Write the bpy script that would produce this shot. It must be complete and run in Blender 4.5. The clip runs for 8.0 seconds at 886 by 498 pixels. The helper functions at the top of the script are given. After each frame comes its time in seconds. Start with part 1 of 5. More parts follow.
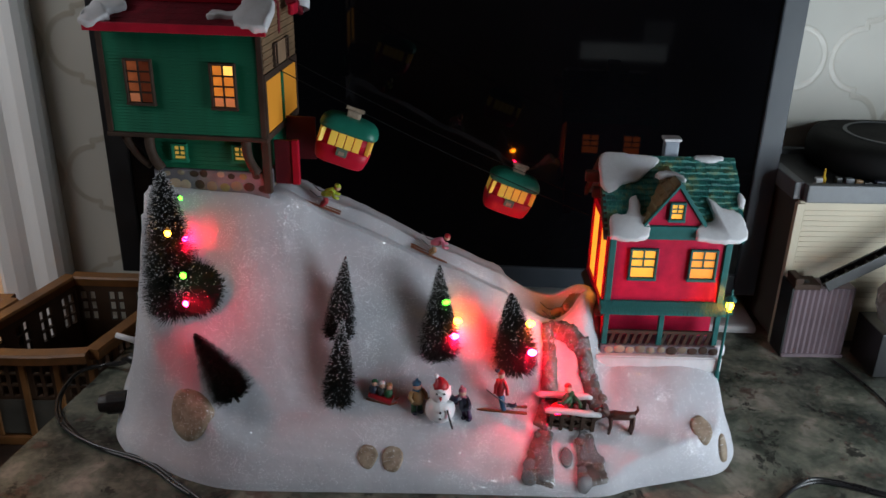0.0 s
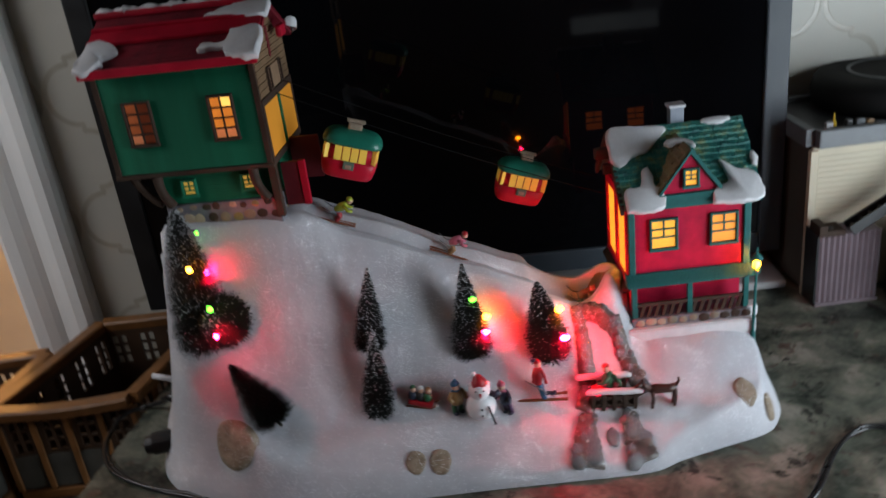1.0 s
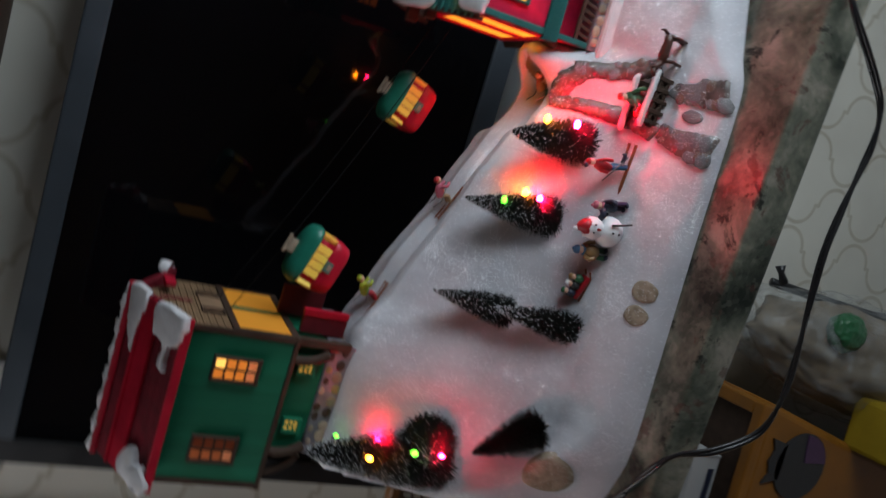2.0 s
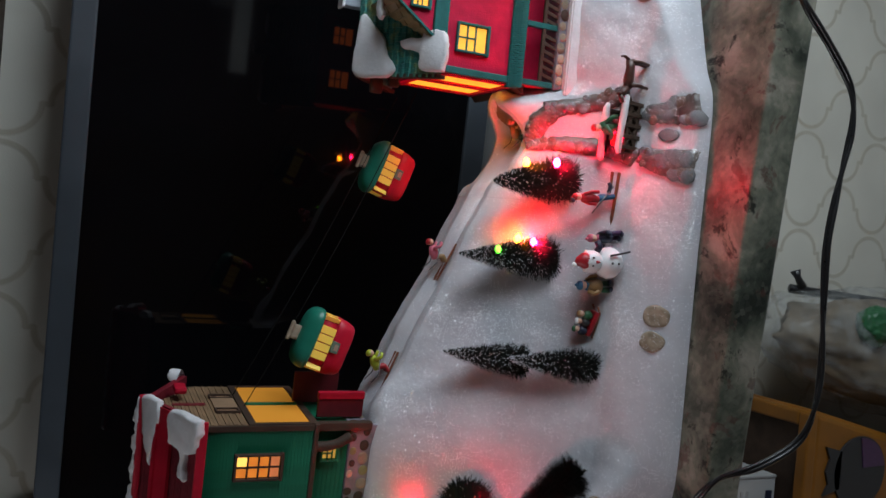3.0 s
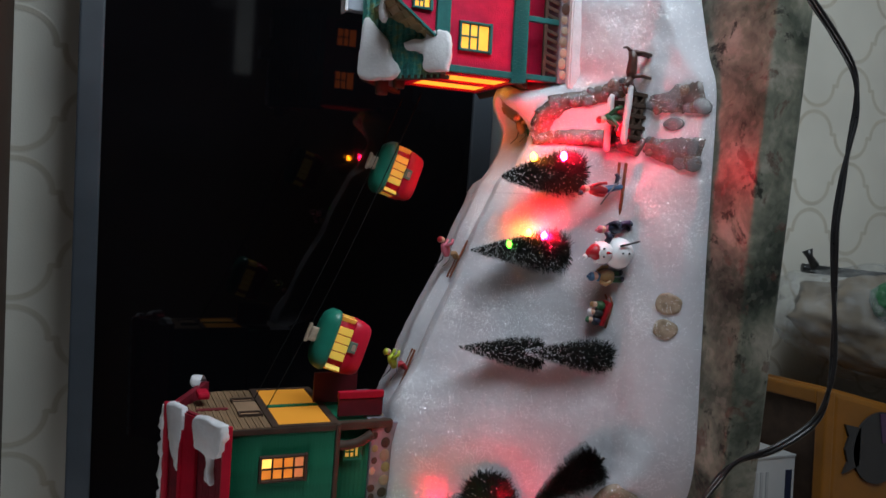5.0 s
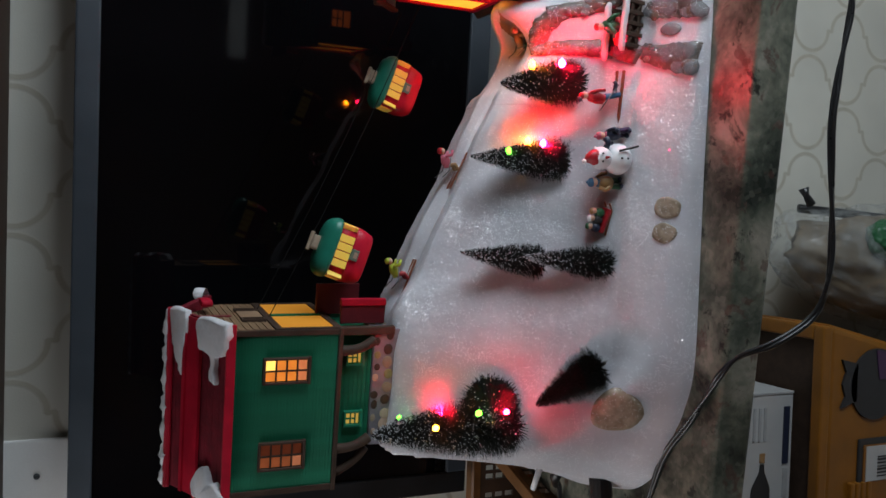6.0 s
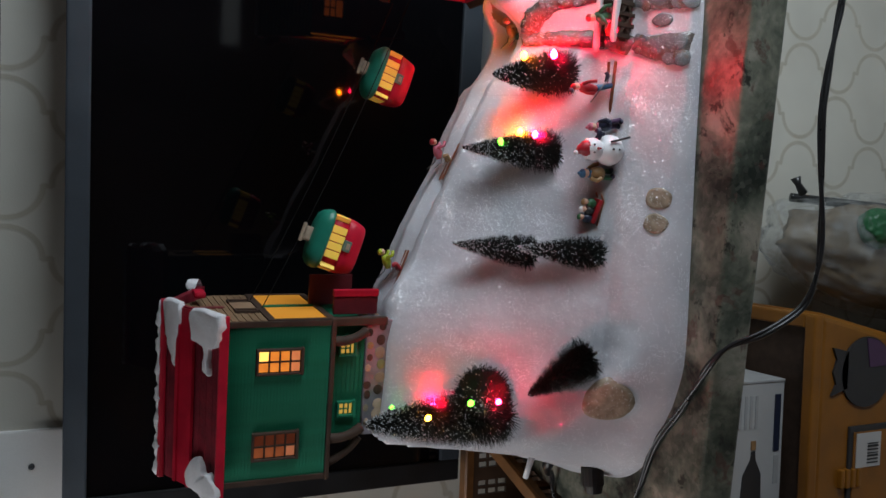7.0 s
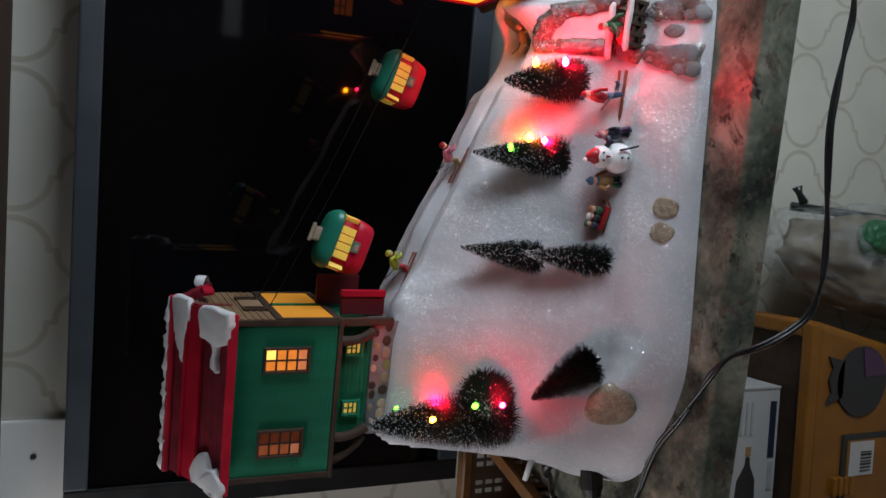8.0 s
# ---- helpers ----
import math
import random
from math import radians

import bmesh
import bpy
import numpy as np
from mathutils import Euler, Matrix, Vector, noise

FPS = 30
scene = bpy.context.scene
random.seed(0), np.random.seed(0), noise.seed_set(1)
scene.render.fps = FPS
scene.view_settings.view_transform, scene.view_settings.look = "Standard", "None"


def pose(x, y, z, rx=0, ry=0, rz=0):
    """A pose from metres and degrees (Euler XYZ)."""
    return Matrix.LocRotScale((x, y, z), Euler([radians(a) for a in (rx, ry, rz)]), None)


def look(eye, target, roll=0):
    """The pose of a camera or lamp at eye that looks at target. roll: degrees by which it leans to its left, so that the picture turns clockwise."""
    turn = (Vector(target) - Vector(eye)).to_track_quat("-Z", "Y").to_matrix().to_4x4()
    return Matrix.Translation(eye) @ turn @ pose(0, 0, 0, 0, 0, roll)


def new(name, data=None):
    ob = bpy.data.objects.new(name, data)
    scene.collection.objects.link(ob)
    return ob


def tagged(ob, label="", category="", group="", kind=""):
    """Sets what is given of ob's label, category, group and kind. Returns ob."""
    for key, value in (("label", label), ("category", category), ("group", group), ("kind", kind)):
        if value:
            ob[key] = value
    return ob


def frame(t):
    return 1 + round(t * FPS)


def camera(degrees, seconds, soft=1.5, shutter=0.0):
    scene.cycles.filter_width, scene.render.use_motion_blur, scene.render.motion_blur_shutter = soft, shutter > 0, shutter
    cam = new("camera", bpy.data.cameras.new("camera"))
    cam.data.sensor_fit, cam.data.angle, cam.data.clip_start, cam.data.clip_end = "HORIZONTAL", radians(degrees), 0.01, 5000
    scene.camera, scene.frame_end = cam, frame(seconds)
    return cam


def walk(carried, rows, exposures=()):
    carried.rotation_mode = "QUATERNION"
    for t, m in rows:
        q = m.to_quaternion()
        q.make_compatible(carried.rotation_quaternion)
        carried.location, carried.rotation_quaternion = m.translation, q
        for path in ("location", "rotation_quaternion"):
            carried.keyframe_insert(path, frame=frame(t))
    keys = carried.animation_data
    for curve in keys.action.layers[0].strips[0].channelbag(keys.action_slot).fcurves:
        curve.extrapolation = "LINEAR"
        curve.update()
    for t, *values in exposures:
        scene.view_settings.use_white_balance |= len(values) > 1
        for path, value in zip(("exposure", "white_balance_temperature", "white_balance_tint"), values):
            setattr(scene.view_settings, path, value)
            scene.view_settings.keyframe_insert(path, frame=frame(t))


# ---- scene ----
cam = camera(56.0, 8.0, shutter=.6)
PATH = [
    (0, (-0.012, -0.616, 0.436), (0.022, 1.218, -0.36), 1.3),
    (0.5, (-0.013, -0.615, 0.438), (0.005, 1.212, -0.376), -0.8),
    (1, (-0.012, -0.614, 0.439), (-0.024, 1.217, -0.366), -7.2),
    (1.2, (-0.014, -0.598, 0.461), (-0.056, 1.203, -0.409), -14.2),
    (1.5, (-0.01, -0.571, 0.479), (-0.11, 1.161, -0.516), -38.8),
    (1.8, (0.021, -0.561, 0.465), (-0.184, 1.168, -0.52), -69.0),
    (2, (0.014, -0.58, 0.454), (-0.174, 1.197, -0.445), -77.7),
    (2.2, (-0.006, -0.574, 0.463), (-0.078, 1.206, -0.447), -79.9),
    (3.5, (0.018, -0.593, 0.424), (-0.039, 1.245, -0.362), -87.5),
    (4, (0.022, -0.598, 0.424), (-0.039, 1.248, -0.344), -88.2),
    (5.3, (0.001, -0.59, 0.443), (-0.047, 1.234, -0.375), -88.2),
    (5.5, (-0.012, -0.597, 0.443), (-0.075, 1.236, -0.355), -88.5),
    (6, (-0.056, -0.596, 0.444), (-0.116, 1.226, -0.377), -89.0),
    (6.5, (-0.057, -0.598, 0.443), (-0.125, 1.223, -0.382), -89.6),
    (7, (-0.053, -0.599, 0.443), (-0.143, 1.217, -0.389), -89.5),
    (7.5, (-0.052, -0.598, 0.456), (-0.153, 1.213, -0.387), -88.9),
    (8, (-0.047, -0.599, 0.455), (-0.148, 1.211, -0.39), -88.2),
]
walk(cam, [(t, look(e, g, r)) for t, e, g, r in PATH], [(0, -.15), (1, -.14), (2.2, -.12), (3.5, .10), (4.2, .12), (5.3, .18), (8, .20)])

# ---- world, lamps ----
world = bpy.data.worlds.new("world")
scene.world = world
world.use_nodes = True
bg = world.node_tree.nodes["Background"]
bg.inputs[0].default_value = (.55, .6, .75, 1)
bg.inputs[1].default_value = .02


def lamp(name, kind, m, power, color, **more):
    data = bpy.data.lights.new(name, kind)
    data.energy, data.color = power, color
    for key, value in more.items():
        if key == "size": data.size = value
        if key == "size_y": data.shape, data.size_y = "RECTANGLE", value
        if key == "radius": data.shadow_soft_size = value
    ob = new(name, data)
    ob.matrix_world = m
    return ob


# added fill with no real lamp behind it: brightens left wall and casing
lamp("ceiling_lamp_light", "AREA", look((-1.02, -.08, .69), (-.48, .26, .16)), 4.6, (.92, .95, 1), size=.7, size_y=.5)
lamp("side_window_light", "AREA", look((.63, -.32, .02), (.05, .0, .01)), 8.0, (.80, .91, 1), size=.36, size_y=.71)
lamp("hall_lamp_light", "POINT", pose(-.86, 1.14, .62), 26, (1, .48, .14), radius=.06)

# ---- materials ----


class Shader:
    """A node material in the making."""

    def __init__(self, name):
        self.m = bpy.data.materials.new(name)
        self.m.use_nodes = True
        self.t = self.m.node_tree
        self.b = self.t.nodes["Principled BSDF"]
        self.co = None

    def node(self, kind, *links, **values):
        n = self.t.nodes.new(kind)
        for key, value in values.items():
            if key == "op": n.operation = value
            elif key == "blend": n.blend_type, n.data_type = value, "RGBA"
            elif key == "feature": n.feature = value
            elif key == "mode": n.mode = value
        for i, v in enumerate(links):
            if v is None: continue
            if isinstance(v, bpy.types.NodeSocket): self.t.links.new(v, n.inputs[i])
            else: n.inputs[i].default_value = v
        return n

    def coord(self):
        if not self.co: self.co = self.node("ShaderNodeTexCoord").outputs["Object"]
        return self.co

    def noise(self, scale, detail=3, rough=.55, at=None):
        n = self.node("ShaderNodeTexNoise")
        self.t.links.new(at or self.coord(), n.inputs["Vector"])
        n.inputs["Scale"].default_value, n.inputs["Detail"].default_value, n.inputs["Roughness"].default_value = scale, detail, rough
        return n.outputs["Fac"]

    def ramp(self, fac, *stops):
        n = self.node("ShaderNodeValToRGB", fac)
        e = n.color_ramp.elements
        while len(e) < len(stops): e.new(.5)
        for el, (p, c) in zip(e, stops): el.position, el.color = p, (*c, 1)
        return n.outputs["Color"]

    def mix(self, fac, a, b, blend="MIX"):
        n = self.node("ShaderNodeMix", blend=blend)
        for i, v in ((0, fac), (6, a), (7, b)):
            if isinstance(v, bpy.types.NodeSocket): self.t.links.new(v, n.inputs[i])
            else: n.inputs[i].default_value = v if i == 0 else (*v, 1)
        return n.outputs[2]

    def math(self, op, a, b=0.0, c=0.0):
        return self.node("ShaderNodeMath", a, b, c, op=op).outputs[0]

    def bump(self, height, strength, distance):
        n = self.node("ShaderNodeBump")
        n.inputs["Strength"].default_value, n.inputs["Distance"].default_value = strength, distance
        self.t.links.new(height, n.inputs["Height"])
        self.t.links.new(n.outputs[0], self.b.inputs["Normal"])

    def put(self, key, v):
        if isinstance(v, bpy.types.NodeSocket): self.t.links.new(v, self.b.inputs[key])
        else: self.b.inputs[key].default_value = v if isinstance(v, (int, float)) else (*v, 1)


def paint(name, color, rough=.5, vary=.25, scale=60, bump=.15, metal=0.0, spec=.5, fine=900, random_piece=0.0):
    """Painted or moulded stuff: worn in two scales, with a fine relief."""
    s = Shader(name)
    n = s.noise(scale, 4)
    lo, hi = tuple(c * (1 - vary) for c in color), tuple(min(1, c * (1 + vary)) for c in color)
    col = s.ramp(n, (.3, lo), (.7, hi))
    f = s.noise(fine, 2)
    col = s.mix(s.math("MULTIPLY", f, .3), col, tuple(c * .6 for c in color))
    if random_piece:
        r = s.node("ShaderNodeObjectInfo").outputs["Random"]
        col = s.mix(s.math("MULTIPLY", r, random_piece), col, tuple(c * .35 for c in color))
    s.put("Base Color", col)
    s.put("Roughness", s.math("MULTIPLY_ADD", n, .25, rough - .12))
    s.put("Metallic", metal)
    s.put("Specular IOR Level", spec)
    if bump: s.bump(f, bump, .0006)
    return s.m


def glow(name, color, strength, vary=0.0, scale=60, base=.5):
    s = Shader(name)
    s.put("Base Color", tuple(c * base for c in color))
    s.put("Roughness", .35)
    if vary:
        n = s.noise(scale, 2)
        col = s.mix(n, tuple(c * (1 - vary) for c in color), tuple(min(1, c * (1 + vary * .4)) for c in color))
        s.put("Emission Color", col)
    else: s.put("Emission Color", color)
    s.put("Emission Strength", strength)
    return s.m


def glitter_material(name, low, high, rough, amount, translucent=0.0, scale=18):
    """A ground strewn with flakes of glitter, each tilted its own way, thicker in drifts."""
    s = Shader(name)
    n = s.noise(scale, 4)
    ground = s.ramp(n, (.3, low), (.7, high))
    s.put("Roughness", rough)
    s.put("Specular IOR Level", .3)
    if translucent:
        s.put("Subsurface Weight", translucent)
        s.b.inputs["Subsurface Radius"].default_value = (.02, .014, .012)
        s.b.inputs["Subsurface Scale"].default_value = .35
    relief = s.math("ADD", s.noise(170, 4), s.math("MULTIPLY", s.noise(34, 2), 3.0))
    s.bump(relief, .20, .0014)
    v = s.node("ShaderNodeTexVoronoi")
    s.t.links.new(s.coord(), v.inputs["Vector"])
    v.inputs["Scale"].default_value = 1750
    pick = s.node("ShaderNodeSeparateColor", v.outputs["Color"]).outputs
    drift = s.ramp(s.noise(26, 4, .7), (.50, (.0, .0, .0)), (.70, (1, 1, 1)))
    chosen = s.math("GREATER_THAN", pick[0], s.math("MULTIPLY_ADD", drift, -amount, .93))
    near = s.math("LESS_THAN", v.outputs["Distance"], .46)
    flake = s.math("MULTIPLY", chosen, near)
    # half of the flakes are silver-white, a painted-in glint; the others are clear
    s.put("Base Color", s.mix(s.math("MULTIPLY", flake, s.math("GREATER_THAN", pick[1], .5)), ground, (.92, .93, .97)))
    mask = s.math("MULTIPLY", flake, .37)
    geo = s.node("ShaderNodeNewGeometry").outputs["Normal"]
    shift = s.node("ShaderNodeVectorMath", v.outputs["Color"], (.5, .5, .5), op="SUBTRACT").outputs[0]
    big = s.node("ShaderNodeVectorMath", shift, op="SCALE")
    big.inputs["Scale"].default_value = .95
    tilt = s.node("ShaderNodeVectorMath", geo, big.outputs[0], op="ADD").outputs[0]
    tilt = s.node("ShaderNodeVectorMath", tilt, op="NORMALIZE").outputs[0]
    g = s.node("ShaderNodeBsdfGlossy")
    s.t.links.new(s.node("ShaderNodeCombineColor", mask, mask, mask).outputs[0], g.inputs["Color"])
    g.inputs["Roughness"].default_value = .10
    s.t.links.new(tilt, g.inputs["Normal"])
    # a thin flake mirrors the lamps, and the ground shines through it
    mx = s.node("ShaderNodeAddShader", s.b.outputs[0], g.outputs[0])
    s.t.links.new(mx.outputs[0], s.t.nodes["Material Output"].inputs[0])
    return s.m


def granite_material():
    """Polished granite: olive and tan clouds, black veins in blotches, rusty and pale crystals."""
    s = Shader("granite")
    bent = s.node("ShaderNodeTexNoise")
    s.t.links.new(s.coord(), bent.inputs["Vector"])
    bent.inputs["Scale"].default_value = 14
    push = s.node("ShaderNodeVectorMath", bent.outputs["Color"], (.5, .5, .5), op="SUBTRACT").outputs[0]
    far = s.node("ShaderNodeVectorMath", push, op="SCALE")
    far.inputs["Scale"].default_value = .05
    at = s.node("ShaderNodeVectorMath", s.coord(), far.outputs[0], op="ADD").outputs[0]
    cloud = s.math("MULTIPLY_ADD", s.noise(17, 5, .62, at), .68, s.math("MULTIPLY", s.noise(6, 3, .6), .32))
    col = s.ramp(cloud, (.40, (.014, .019, .015)), (.47, (.062, .072, .055)), (.535, (.140, .142, .110)), (.60, (.28, .255, .21)))
    rust = s.ramp(s.noise(48, 4, .6, at), (.60, (0, 0, 0)), (.65, (1, 1, 1)))
    col = s.mix(s.math("MULTIPLY", rust, .7), col, (.075, .032, .026))
    vein = s.ramp(s.noise(27, 6, .72, at), (.385, (1, 1, 1)), (.43, (0, 0, 0)))
    col = s.mix(s.math("MULTIPLY", vein, .92), col, (.007, .008, .007))
    grain = s.node("ShaderNodeTexVoronoi")
    s.t.links.new(s.coord(), grain.inputs["Vector"])
    grain.inputs["Scale"].default_value = 260
    pick = s.node("ShaderNodeSeparateColor", grain.outputs["Color"]).outputs
    col = s.mix(s.math("MULTIPLY", pick[1], .22), col, s.mix(pick[2], (.02, .022, .02), (.26, .25, .21)))
    s.put("Base Color", col)
    s.put("Roughness", s.math("MULTIPLY_ADD", pick[0], .12, .30))
    s.put("Specular IOR Level", .22)
    s.bump(s.noise(300, 2), .05, .0004)
    return s.m


def wallpaper_material():
    s = Shader("trellis_wallpaper")
    xyz = s.node("ShaderNodeSeparateXYZ", s.coord()).outputs
    # half circles about points on upright lines, to either side in turn, joined by short upright jogs
    u, v = s.math("MULTIPLY_ADD", xyz[0], 1 / .071, .3945 / .071), s.math("MULTIPLY_ADD", xyz[2], 1 / .0735, -.199 / .0735)
    k, j = s.math("ROUND", u), s.math("ROUND", v)
    du, dv = s.math("SUBTRACT", u, k), s.math("SUBTRACT", v, j)
    side = s.math("COSINE", s.math("MULTIPLY", s.math("ADD", k, j), math.pi))
    e = s.math("MULTIPLY", du, side)
    f = s.math("SQRT", s.math("ADD", s.math("POWER", s.math("MULTIPLY", e, 1 / .44), 2), s.math("POWER", s.math("MULTIPLY", dv, 1 / .45), 2)))
    arc = s.math("ADD", s.math("MULTIPLY", s.math("ABSOLUTE", s.math("SUBTRACT", f, 1)), .031), s.math("LESS_THAN", e, -.02))
    jog = s.math("ADD", s.math("MULTIPLY", s.math("ABSOLUTE", du), .071), s.math("LESS_THAN", s.math("ABSOLUTE", dv), .43))
    near = s.math("MULTIPLY", s.math("MINIMUM", arc, jog), 100)
    line = s.ramp(near, (.20, (1, 1, 1)), (.40, (0, 0, 0)))
    stain = s.ramp(s.noise(7, 3), (.3, (.53, .51, .45)), (.7, (.62, .60, .53)))
    gold = s.ramp(s.noise(40, 3), (.3, (.33, .28, .20)), (.7, (.45, .40, .31)))
    s.put("Base Color", s.mix(s.math("MULTIPLY", line, .52), stain, gold))
    s.put("Roughness", s.math("MULTIPLY_ADD", line, -.2, .46))
    s.bump(s.math("ADD", s.math("MULTIPLY", s.noise(500, 2), .5), line), .3, .0010)
    return s.m


def screen_material():
    s = Shader("screen_glass")
    s.put("Base Color", s.ramp(s.noise(6, 2), (.3, (.0015, .0015, .002)), (.7, (.003, .003, .004))))
    s.put("Roughness", s.math("MULTIPLY_ADD", s.noise(12, 4), .05, .015))
    s.put("Specular IOR Level", .35)
    return s.m


SNOW = glitter_material("glitter_snow", (.42, .42, .455), (.54, .54, .575), .5, .62, .15)
EDGE_STONE = glitter_material("glitter_mortar", (.050, .040, .037), (.150, .120, .108), .28, .55, 0, 90)
GREY_STONE = glitter_material("glitter_grey_stone", (.075, .080, .088), (.165, .165, .170), .25, .25, 0, 70)
BROWN_STONE = glitter_material("glitter_brown_stone", (.070, .050, .040), (.17, .125, .10), .25, .40, 0, 110)
TAN_STONE = glitter_material("glitter_tan_stone", (.17, .125, .085), (.33, .26, .19), .6, .40, 0, 160)
SNOW_PAINT = paint("snow_paint", (.66, .66, .68), .35, .10, 60, .6, fine=380)
GRANITE = granite_material()
WALLPAPER = wallpaper_material()
SCREEN = screen_material()
BEZEL = paint("bezel_plastic", (.036, .045, .056), .45, .12, 30, .1)
BLACK = paint("black_plastic", (.012, .012, .013), .35, .2, 40, .1)
CORD = paint("cord_rubber", (.010, .010, .011), .3, .2, 100, .1)
WHITE_TRIM = paint("white_trim_paint", (.84, .83, .81), .4, .05, 8, .08)
CEILING = paint("ceiling_paint", (.55, .55, .55), .8, .05, 5, .1)
# room walls coloured dark, so the screen mirrors a dim room
DARK_WALL = paint("darkened_room_wall", (.20, .19, .18), .8, .08, 4, .1)
FLOOR = paint("floor_vinyl", (.55, .54, .52), .4, .1, 6, .1)
GREEN = paint("green_siding", (.013, .172, .092), .6, .35, 45, .3, spec=.2)
TEAL = paint("teal_paint", (.010, .115, .108), .5, .3, 60, .3, spec=.3)
RED = paint("red_wall_paint", (.50, .006, .046), .55, .35, 50, .5, spec=.2)
ROOF_TEAL = Shader("worn_teal_shingle")
ROOF_TEAL.put("Base Color", ROOF_TEAL.ramp(ROOF_TEAL.noise(75, 5, .7), (.34, (.010, .080, .080)), (.50, (.024, .175, .150)), (.64, (.17, .21, .085))))
ROOF_TEAL.put("Roughness", .42)
ROOF_TEAL.bump(ROOF_TEAL.noise(700, 3), .4, .0006)
ROOF_TEAL = ROOF_TEAL.m
ROOF_DARK = paint("roof_dark_red_grit", (.150, .006, .016), .65, .5, 70, 1.0, fine=420, spec=.3)
ROOF_RED = paint("roof_red_paint", (.42, .006, .026), .45, .3, 50, .35, spec=.3)
BROWN = paint("brown_wood_paint", (.052, .032, .023), .65, .35, 60, .3, spec=.2)
TAN = paint("tan_siding", (.20, .125, .070), .6, .3, 60, .3, spec=.25)
STONE_BED = paint("stone_mortar", (.17, .155, .18), .6, .3, 90, .4)
COBBLE = paint("cobble_paint", (.36, .28, .19), .5, .35, 120, .4, random_piece=.9)
BRISTLE = paint("bristle_green", (.006, .010, .008), .6, .4, 70, 0)
FROST = paint("bristle_frost", (.50, .52, .54), .5, .1, 70, 0)
TRUNK = paint("twisted_wire", (.06, .05, .04), .5, .3, 80, .2)
BEIGE = paint("beige_siding", (.52, .46, .34), .55, .1, 15, .15)
GREY_PLASTIC = paint("grey_plastic", (.12, .13, .14), .45, .2, 40, .2)
MAUVE = paint("mauve_corrugated", (.155, .115, .13), .55, .15, 40, .2)
BASKET = paint("basket_brown", (.20, .085, .026), .45, .35, 30, .3)
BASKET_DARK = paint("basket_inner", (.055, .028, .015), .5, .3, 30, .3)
YELLOW_CASE = paint("yellow_case_plastic", (.22, .080, .004), .5, .2, 20, .2)
CARD = paint("white_card", (.46, .46, .46), .5, .05, 20, .1)
INK = paint("black_ink", (.02, .02, .022), .5, .1, 50, .05)
PANE = glow("lit_pane", (1, .44, .055), 1.35, .45, 70)
PANE_HOT = glow("lit_pane_bright", (1, .36, .03), 1.5, .4, 60)
PANE_ORANGE = glow("lit_pane_orange", (1, .25, .035), .85, .6, 110)
PANE_PEACH = glow("lit_pane_peach", (1, .27, .10), .62, .5, 110)
PANE_YELLOW = glow("lit_pane_yellow", (1, .50, .10), 1.9, .4, 110)
PANE_DIM = glow("dim_pane", (.8, .20, .07), .20, .8, 110)
PANE_PEACH_DIM = glow("dim_peach_pane", (1, .30, .14), .34, .6, 110)
PANE_BROWN = glow("unlit_brown_pane", (.5, .11, .045), .07, .8, 110)
PANE_SMALL = glow("small_lit_pane", (1, .62, .12), .42, .3, 90)
# gondola windows are plain yellow; a weak glow is added to brighten them
YELLOW_PANE = glow("yellow_pane", (.90, .62, .10), .10, .2, 40, 1.0)
AMBER = glow("amber_panel", (1, .40, .045), .26, .25, 40)
# glow for the panels that the screen mirrors as pale patches
FAR_GLOW = glow("far_reflection_glow", (.75, .88, 1), .45, .5, 5)
FAR_GLOW_DIM = glow("far_reflection_dim_glow", (.75, .85, 1), .10, .5, 5)
PANE_BACK = glow("back_pane", (1, .17, .025), 1.5, .5, 60)
BULB = {"red": glow("red_bulb", (1, .003, .032), 1150), "dim red": glow("dim_red_bulb", (1, .003, .032), 480), "yellow": glow("yellow_bulb", (1, .22, .005), 135), "green": glow("green_bulb", (.12, 1, .03), 8)}

# ---- shapes ----


def box(bm, x0, x1, y0, y1, z0, z1, bevel=0.0, m=None):
    vs = [bm.verts.new((x, y, z)) for z in (z0, z1) for x, y in ((x0, y0), (x1, y0), (x1, y1), (x0, y1))]
    fs = [bm.faces.new([vs[i] for i in f]) for f in ((3, 2, 1, 0), (4, 5, 6, 7), (0, 1, 5, 4), (1, 2, 6, 5), (2, 3, 7, 6), (3, 0, 4, 7))]
    if bevel:
        out = bmesh.ops.bevel(bm, geom=list({e for f in fs for e in f.edges}), offset=bevel, segments=2, affect="EDGES", profile=.6)
        vs = list({v for f in out["faces"] for v in f.verts} | {v for v in vs if v.is_valid})
    if m: bmesh.ops.transform(bm, matrix=m, verts=vs)
    return vs


def prism(bm, outline, a, b, axis="y"):
    """An outline in the other two axes, drawn out from a to b along axis."""
    def at(p, q, d):
        return {"x": (d, p, q), "y": (p, d, q), "z": (p, q, d)}[axis]
    low, high = [bm.verts.new(at(p, q, a)) for p, q in outline], [bm.verts.new(at(p, q, b)) for p, q in outline]
    n = len(outline)
    bm.faces.new(low[::-1]), bm.faces.new(high)
    for i in range(n): bm.faces.new((low[i], low[(i + 1) % n], high[(i + 1) % n], high[i]))
    return low + high


